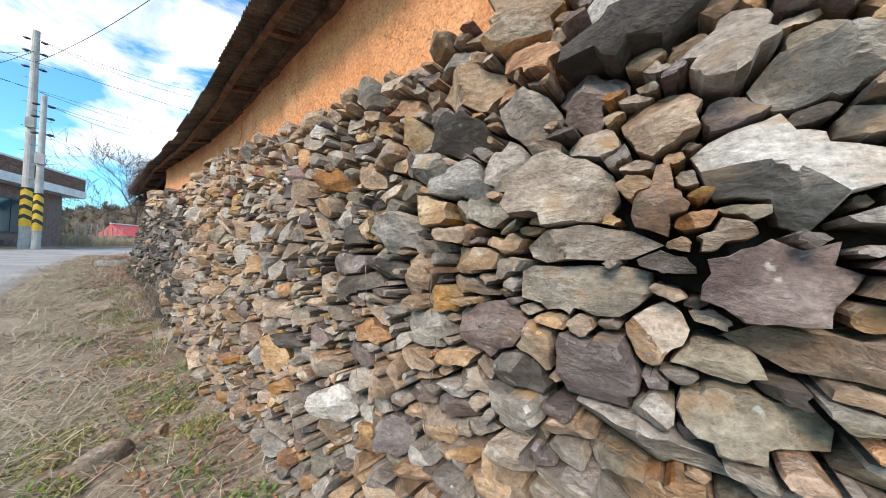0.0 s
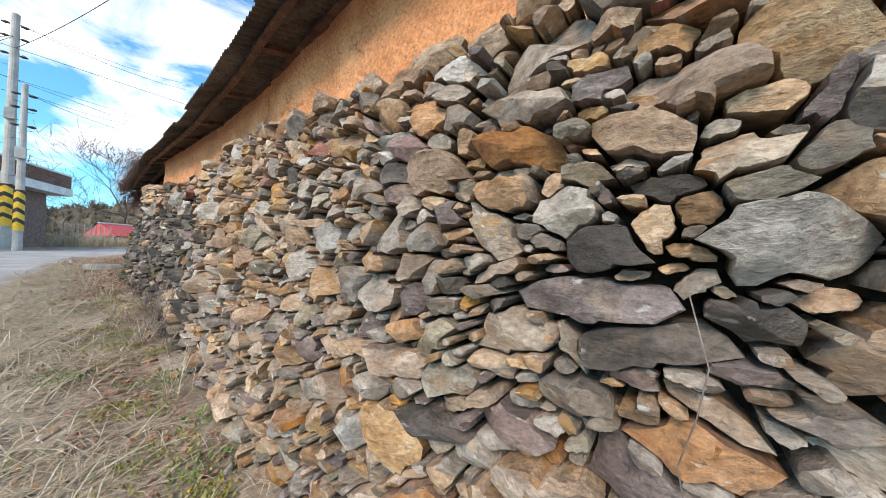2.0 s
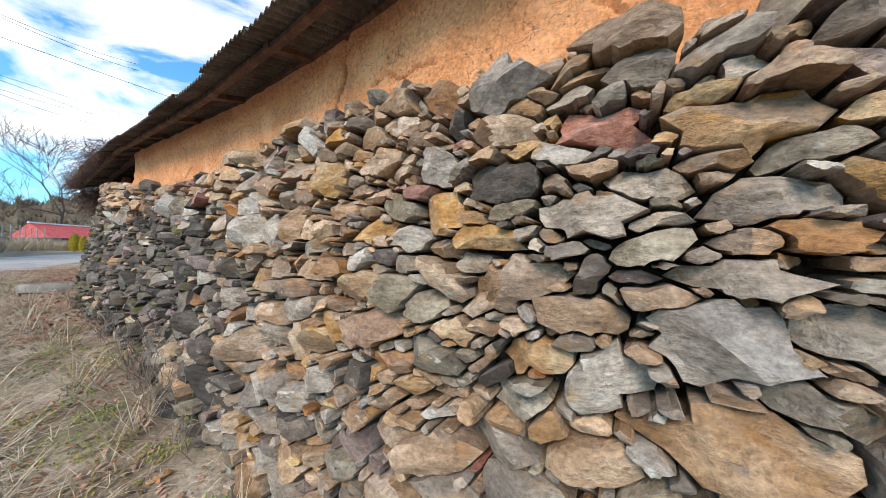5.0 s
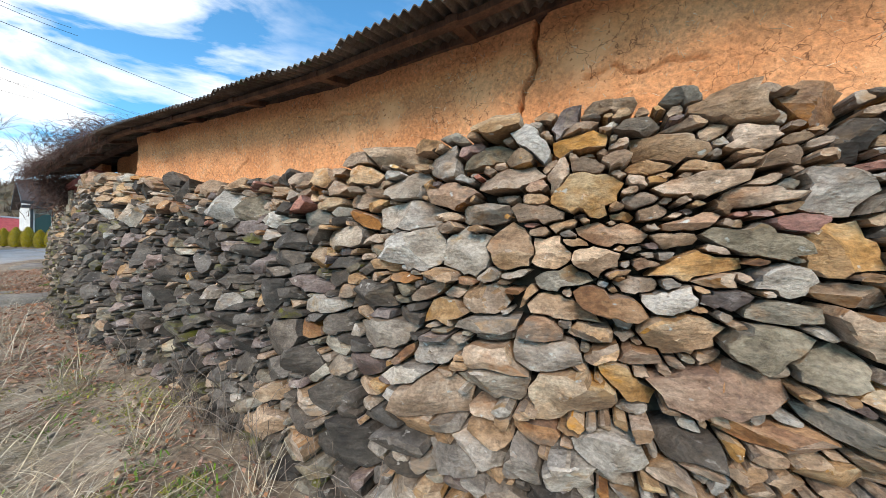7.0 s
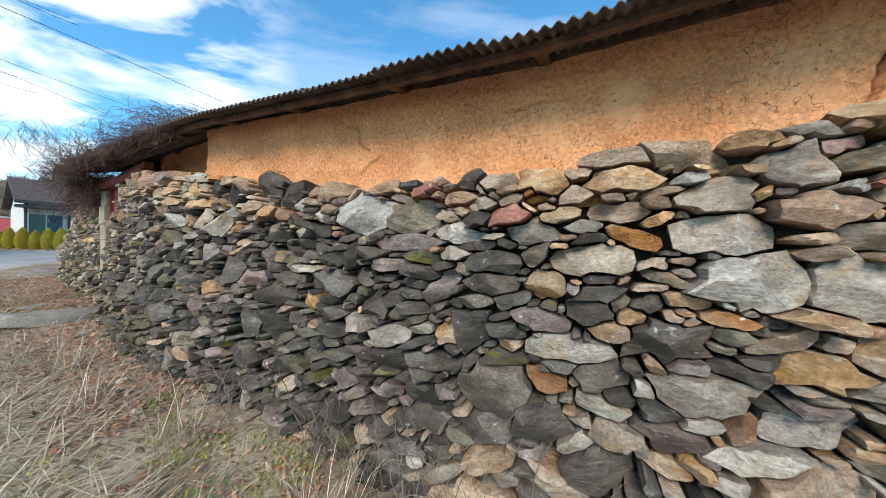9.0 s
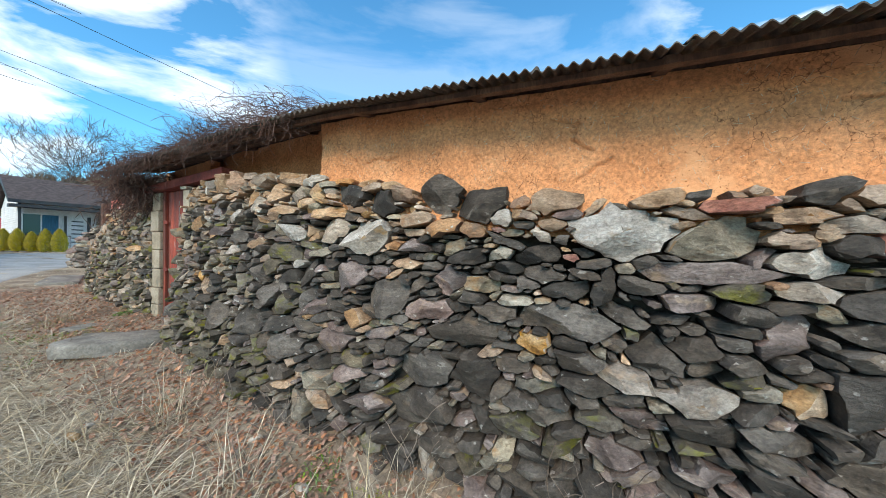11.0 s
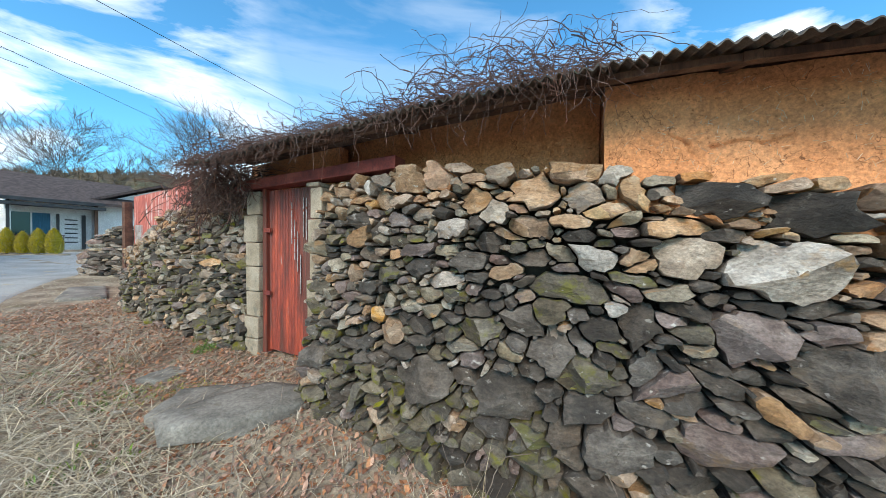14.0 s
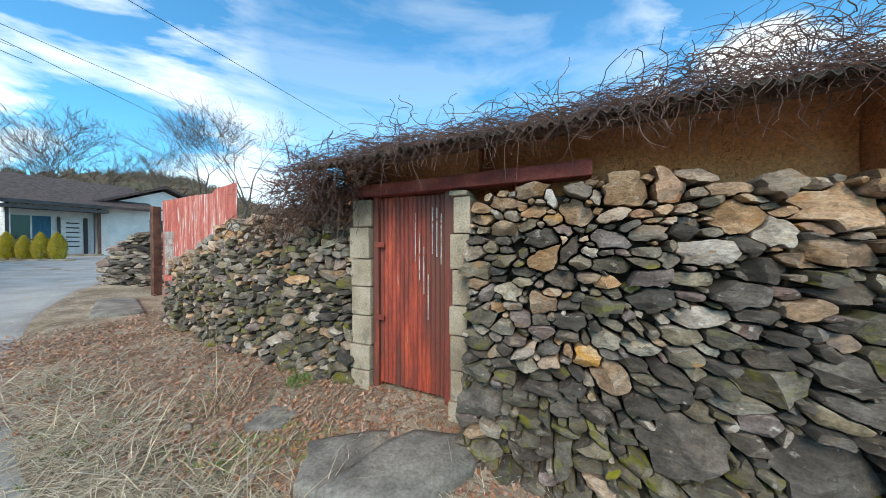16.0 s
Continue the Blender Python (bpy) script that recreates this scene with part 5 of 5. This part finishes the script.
R0 = W(33.2, 2.25, 1.4)
BF = (W(29.0, 4.5, 0) - W(33.2, 2.25, 0)).normalized()
BN = Vector((-BF.y, BF.x, 0))
if BN.dot(-R0) < 0:
    BN = -BN


def Bx(name, f0, f1, d0, d1, z0, z1, mat, parent, label=""):
    return boxy(name, R0 + BF * f0 + BN * d0 + Vector((0, 0, z0)), BF * (f1 - f0), BN * (d1 - d0), (0, 0, z1 - z0), mat, parent, 0, label)


Bx("wall", 0, 12, -8, 0, -.6, 3.9, M_BRICK, brick_house)
Bx("roof_slab", -.6, 13, -9, .9, 3.75, 4.25, M_WHITE, brick_house)
Bx("parapet", -.55, 13, -9, .84, 4.25, 5.1, M_BRICK, brick_house)
Bx("coping", -.58, 13, -9, .88, 5.1, 5.2, M_WHITE, brick_house)
bw = Bx("window", 2.2, 5.2, 0, .05, .9, 3.0, M_TRIM, brick_house)
Bx("pane", 2.3, 3.7, .05, .07, 1.0, 2.9, M_GLASS, bw)
Bx("pane", 3.75, 5.1, .05, .07, 1.0, 2.9, M_GLASS, bw)
for row in range(11):
    for k in range(20):
        f = -.55 + k * .42 + (row % 2) * .21
        Bx("brick", f, f + .39, .84, .855, 4.27 + row * .075, 4.33 + row * .075, M_BRICK, brick_house)


def utility_pole(u, w, high, r0, label, seed, band_z):
    """A tapered concrete pole with its warning band, step bolts, clamps and insulators."""
    b = W(u, w, ground_z(u, w) - .1)
    ob = empty("utility_pole", label, "utility pole", "poles by the road")
    vv, ff = [], []
    tube(vv, ff, [b, b + Vector((0, 0, high))], [r0, r0 * .62], 14)
    data_mesh("shaft", vv, ff, M_POLE, parent=ob, smooth=2)
    vv, ff = [], []
    z0, z1 = band_z
    rad = r0 * .98 + .012
    tube(vv, ff, [b + Vector((0, 0, z0)), b + Vector((0, 0, z1))], [rad, rad * .96], 20)
    band = data_mesh("warning_band", vv, ff, M_YELLOW, parent=ob, smooth=2)
    for k in range(4):
        vv, ff = [], []
        for i in range(21):
            a = 6.283 * i / 20
            zz = z0 + (z1 - z0) * (k * .25 + .02) + (z1 - z0) * .2 * abs(((i / 20 * 2 + .3) % 2) - 1)
            for h in (0, (z1 - z0) * .1):
                vv.append(b + Vector((math.cos(a) * (rad + .004), math.sin(a) * (rad + .004), min(zz + h, z1))))
        ff = [(i * 2, i * 2 + 2, i * 2 + 3, i * 2 + 1) for i in range(20)]
        data_mesh("stripe", vv, ff, M_BLACK, parent=band)
    r = random.Random(seed)
    for k in range(9):
        z = high * (.45 + .055 * k)
        s = FD * (1 if k % 2 else -1)
        vv, ff = [], []
        tube(vv, ff, [b + Vector((0, 0, z)), b + Vector((0, 0, z)) + s * .3], [.01, .01], 5)
        data_mesh("step_bolt", vv, ff, M_RUST, parent=ob)
    for z in (high - .5, high - 1.1, high - 1.9):
        for sgn in (-1, 1):
            vv, ff = [], []
            q = b + Vector((0, 0, z)) + FD * sgn * (r0 * .7)
            tube(vv, ff, [q, q + FD * sgn * .1, q + FD * sgn * .16, q + FD * sgn * .24], [.03, .06, .06, .03], 8)
            data_mesh("insulator", vv, ff, M_TRIM, parent=ob)
    boxy("meter_box", b + Vector((0, 0, high * .55)) + ND * r0 * .7 - FD * .15, FD * .3, ND * .18, (0, 0, .5), M_POLE, ob, .02)
    return b + Vector((0, 0, high))


top1 = utility_pole(24.16, 2.95, 11.0, .2, "tall grey concrete utility pole with yellow black band", 1, (1.2, 3.1))
top2 = utility_pole(23.2, 2.55, 7.6, .15, "short grey concrete pole with yellow black band", 2, (1.0, 2.8))
M_WIRE = material("cable_black", ((.02, .02, .02), (.03, .03, .03), (.05, .05, .05)), scale=3, rough=.6, bump=.05)


def wire(a, b, sag, r0=.012):
    vv, ff = [], []
    pts = []
    for i in range(17):
        f = i / 16
        p = a.lerp(b, f)
        p.z -= sag * 4 * f * (1 - f)
        pts.append(p)
    tube(vv, ff, pts, [r0] * 17, 4)
    tagged(data_mesh("cable", vv, ff, M_WIRE), "thin black overhead cable", "cable", "overhead cables")


wire(Vector((-36.98, 2.78, 12.47)), Vector((-9.81, 40.69, 10.39)), .15)
wire(Vector((-27.39, 3.77, 10.97)), Vector((-18.45, 39.79, 10.60)), .15)
wire(Vector((-28.88, 1.23, 10.39)), Vector((-4.82, 34.37, 10.67)), .15)
wire(top1 - Vector((0, 0, .4)), Vector((-19.85, 22.49, 13.52)), .3)
wire(top1 - Vector((0, 0, .4)), Vector((-23.84, 26.98, 16.61)), .3)
wire(top2 - Vector((0, 0, .4)), Vector((-22.09, 23.15, 10.03)), .3)
wire(top2 - Vector((0, 0, .4)), Vector((-24.87, 26.03, 11.99)), .3)
wire(top1 - Vector((0, 0, 1.6)), Vector((-11.56, 11.06, 11.12)), .2)
wire(top1 - Vector((0, 0, 1.0)), Vector((-17.99, 8.74, 7.84)), .3)
wire(top1 - Vector((0, 0, 1.0)), Vector((-17.97, 8.78, 6.28)), .3)

M_REDROOF = material("red_roof_tile", ((.42, .05, .05), (.5, .075, .07), (.56, .11, .1)), scale=4, fine=30, rough=.6, bump=.3)
red_house = empty("red_roof_shed", "low shed with a bright red tiled roof", "shed")
RC = W(56, -1.2, 1.9)
RF = (W(58.5, -5.2, 0) - W(55.5, .2, 0)).normalized()
RN = Vector((RF.y, -RF.x, 0))
boxy("wall", RC - RN * 2, RF * 7, RN * 4, (0, 0, 1.5), M_CURTAIN, red_house, 0, "teal painted shed wall")
prism("roof", [RC - RN * 2.6 - RF * .5 + Vector((0, 0, 1.4)), RC - RF * .5 + Vector((0, 0, 3.0)), RC + RN * 2.6 - RF * .5 + Vector((0, 0, 1.4))], RF * 8, M_REDROOF, red_house)
boxy("ridge_cap", RC - RF * .6 - RN * .12 + Vector((0, 0, 2.95)), RF * 8.2, RN * .24, (0, 0, .16), M_WHITE, red_house, .03)


# ---- fence and reeds by the brick house ----
M_MESHF = material("grey_fence", ((.22, .24, .26), (.28, .3, .32), (.34, .36, .38)), scale=3, rough=.6, bump=.1, metal=.3)
fence = empty("wire_fence", "grey wire fence with leaning posts and panels", "fence")
for k in range(9):
    u, w = 35 + k * 1.25, 1.5 - k * .33
    b = W(u, w, ground_z(u, w))
    vv, ff = [], []
    tube(vv, ff, [b, b + Vector((rr_.uniform(-.15, .15), 0, 1.9))], [.035, .035], 6)
    data_mesh("post", vv, ff, M_MESHF, parent=fence)
    nb = W(u + 1.25, w - .33, ground_z(u, w))
    for j in range(7):
        vv, ff = [], []
        tube(vv, ff, [b + Vector((0, 0, .25 + j * .25)), nb + Vector((0, 0, .25 + j * .25))], [.01, .01], 4)
        data_mesh("wire", vv, ff, M_MESHF, parent=fence)
blades("dry_reeds", [(34 + k * .8, 2.2 - k * .3 + rg.uniform(-.5, .5), .7, 130) for k in range(16)], M_STRAW, "dry reeds and brush along the fence", (.5, 1.1), (.006, .015), 1.0, 12, "reeds")
blades("brush_pile", [(26 + k * .5, 5.2 - k * .15, .8, 160) for k in range(6)], M_TWIG, "pile of dark cut brush by the pole", (.4, .9), (.006, .014), .55, 13, "brush")


# ---- bare trees, wooded hill ----
M_BARK = material("grey_bark", ((.07, .055, .045), (.1, .08, .068), (.15, .125, .105)), scale=5, rough=.95, bump=.5)
M_BUD = leafy("budding_leaves", (.12, .1, .05), (.24, .2, .1))


def bare_tree(u, w, high, seed, spread=.5, buds=0):
    r = random.Random(seed)
    vv, ff, tips = [], [], []

    def grow(p, d, length, rad, level):
        n = 4 if level < 3 else 3
        pts, rads = [p.copy()], [rad]
        for i in range(n):
            d = (d + Vector((r.gauss(0, .11), r.gauss(0, .11), r.gauss(.03, .08)))).normalized()
            p = p + d * length / n
            pts.append(p.copy())
            rads.append(rad * (1 - .42 * (i + 1) / n))
        tube(vv, ff, pts, rads, 7 if level < 2 else 3)
        if level >= 5:
            tips.append(p)
            return
        at = [n] * r.choice([2, 3] if level < 4 else [3]) + [r.randint(1, n - 1)] * (level > 0)
        for i in at:
            side = Vector((r.gauss(0, 1), r.gauss(0, 1), r.gauss(.1, .35))).normalized()
            k = spread * r.uniform(.75, 1.2)
            grow(pts[i], (d * (1 - k) + side * k + Vector((0, 0, .1))).normalized(), length * r.uniform(.68, .86), max(rads[i] * .68, .022), level + 1)

    b = W(u, w, ground_z(u, w) - .2)
    grow(b, Vector((r.gauss(0, .05), r.gauss(0, .05), 1)), high * .4, high * .021, 0)
    ob = empty("bare_tree", "leafless grey deciduous tree" if not buds else "tree with sparse yellow brown spring buds", "tree", "bare trees")
    data_mesh("limb", vv, ff, M_BARK, parent=ob)
    if buds:
        vv, ff = [], []
        for p in tips:
            for _ in range(buds):
                q = p + Vector((r.gauss(0, .35), r.gauss(0, .35), r.gauss(0, .3)))
                s, t = Vector((r.gauss(0, 1), r.gauss(0, 1), r.gauss(0, 1))).normalized() * .09, Vector((r.gauss(0, 1), r.gauss(0, 1), r.gauss(0, 1))).normalized() * .09
                n0 = len(vv)
                vv += [q - s, q + t, q + s]
                ff.append((n0, n0 + 1, n0 + 2))
        data_mesh("crown", vv, ff, M_BUD, parent=ob)


bare_tree(77, -19.5, 19, 3)
bare_tree(69, -12.6, 14, 5)
bare_tree(70, -9.5, 14, 8)
bare_tree(74, -15.5, 12, 9)
bare_tree(62, -27.2, 17, 12, .5, 2)
bare_tree(60, -30.5, 18, 15, .5, 3)
bare_tree(66, -23, 12, 18, .5, 2)
bare_tree(66, -2.4, 13, 22)

M_HILL = material("wooded_hill", ((.075, .055, .035), (.115, .088, .056), (.16, .128, .078)), scale=.35, fine=1.6, rough=1.0, bump=.6, bump_dist=1.5, patch=(.05, .062, .03), patch_scale=.06, patch_at=.52, detail=10)
hv, hf = [], []
NA, NR = 260, 14
eye0 = Vector((-5, 3, 0))
for i in range(NA + 1):
    a = radians(95 + 80 * i / NA)
    crest = lerp_table(math.degrees(a), [95, 108, 114, 120, 128, 134, 140, 150, 175], [10, 19, 25, 25, 21, 18, 14, 11, 9]) * 1.08
    crest += 1.6 * noise.noise(Vector((i * .22, 0, 0))) + 1.2 * noise.noise(Vector((i * .9, 3, 0)))
    for j in range(NR + 1):
        f = j / NR
        d = 105 + 60 * f
        z = 1.5 + crest * math.sin(f * math.pi / 2) + .9 * noise.noise(Vector((i * .8, j * 1.3, 1)))
        hv.append(eye0 + Vector((math.cos(a) * d, math.sin(a) * d, z)))
hf = [(i * (NR + 1) + j, (i + 1) * (NR + 1) + j, (i + 1) * (NR + 1) + j + 1, i * (NR + 1) + j + 1) for i in range(NA) for j in range(NR)]
tagged(data_mesh("backdrop", hv, hf, M_HILL, smooth=True), "low wooded hill, brown in early spring", "hill", kind="structure")
M_WOODS = leafy("brown_woods", (.1, .07, .045), (.2, .15, .09))
rh = random.Random(40)
vv, ff = [], []
for k in range(2600):
    i, j = rh.randrange(NA), rh.randrange(2, NR + 1)
    p = hv[i * (NR + 1) + j]
    hgt = rh.uniform(1.6, 3.4)
    for _ in range(7):
        o = Vector((rh.gauss(0, .5), rh.gauss(0, .5), 1)).normalized() * hgt * rh.uniform(.5, 1)
        s = Vector((rh.gauss(0, 1), rh.gauss(0, 1), 0)).normalized() * .12
        n0 = len(vv)
        vv += [p - s, p + s, p + o]
        ff.append((n0, n0 + 1, n0 + 2))
tagged(data_mesh("far_woods", vv, ff, M_WOODS), "distant leafless woods on the hill", "woods", kind="stuff")
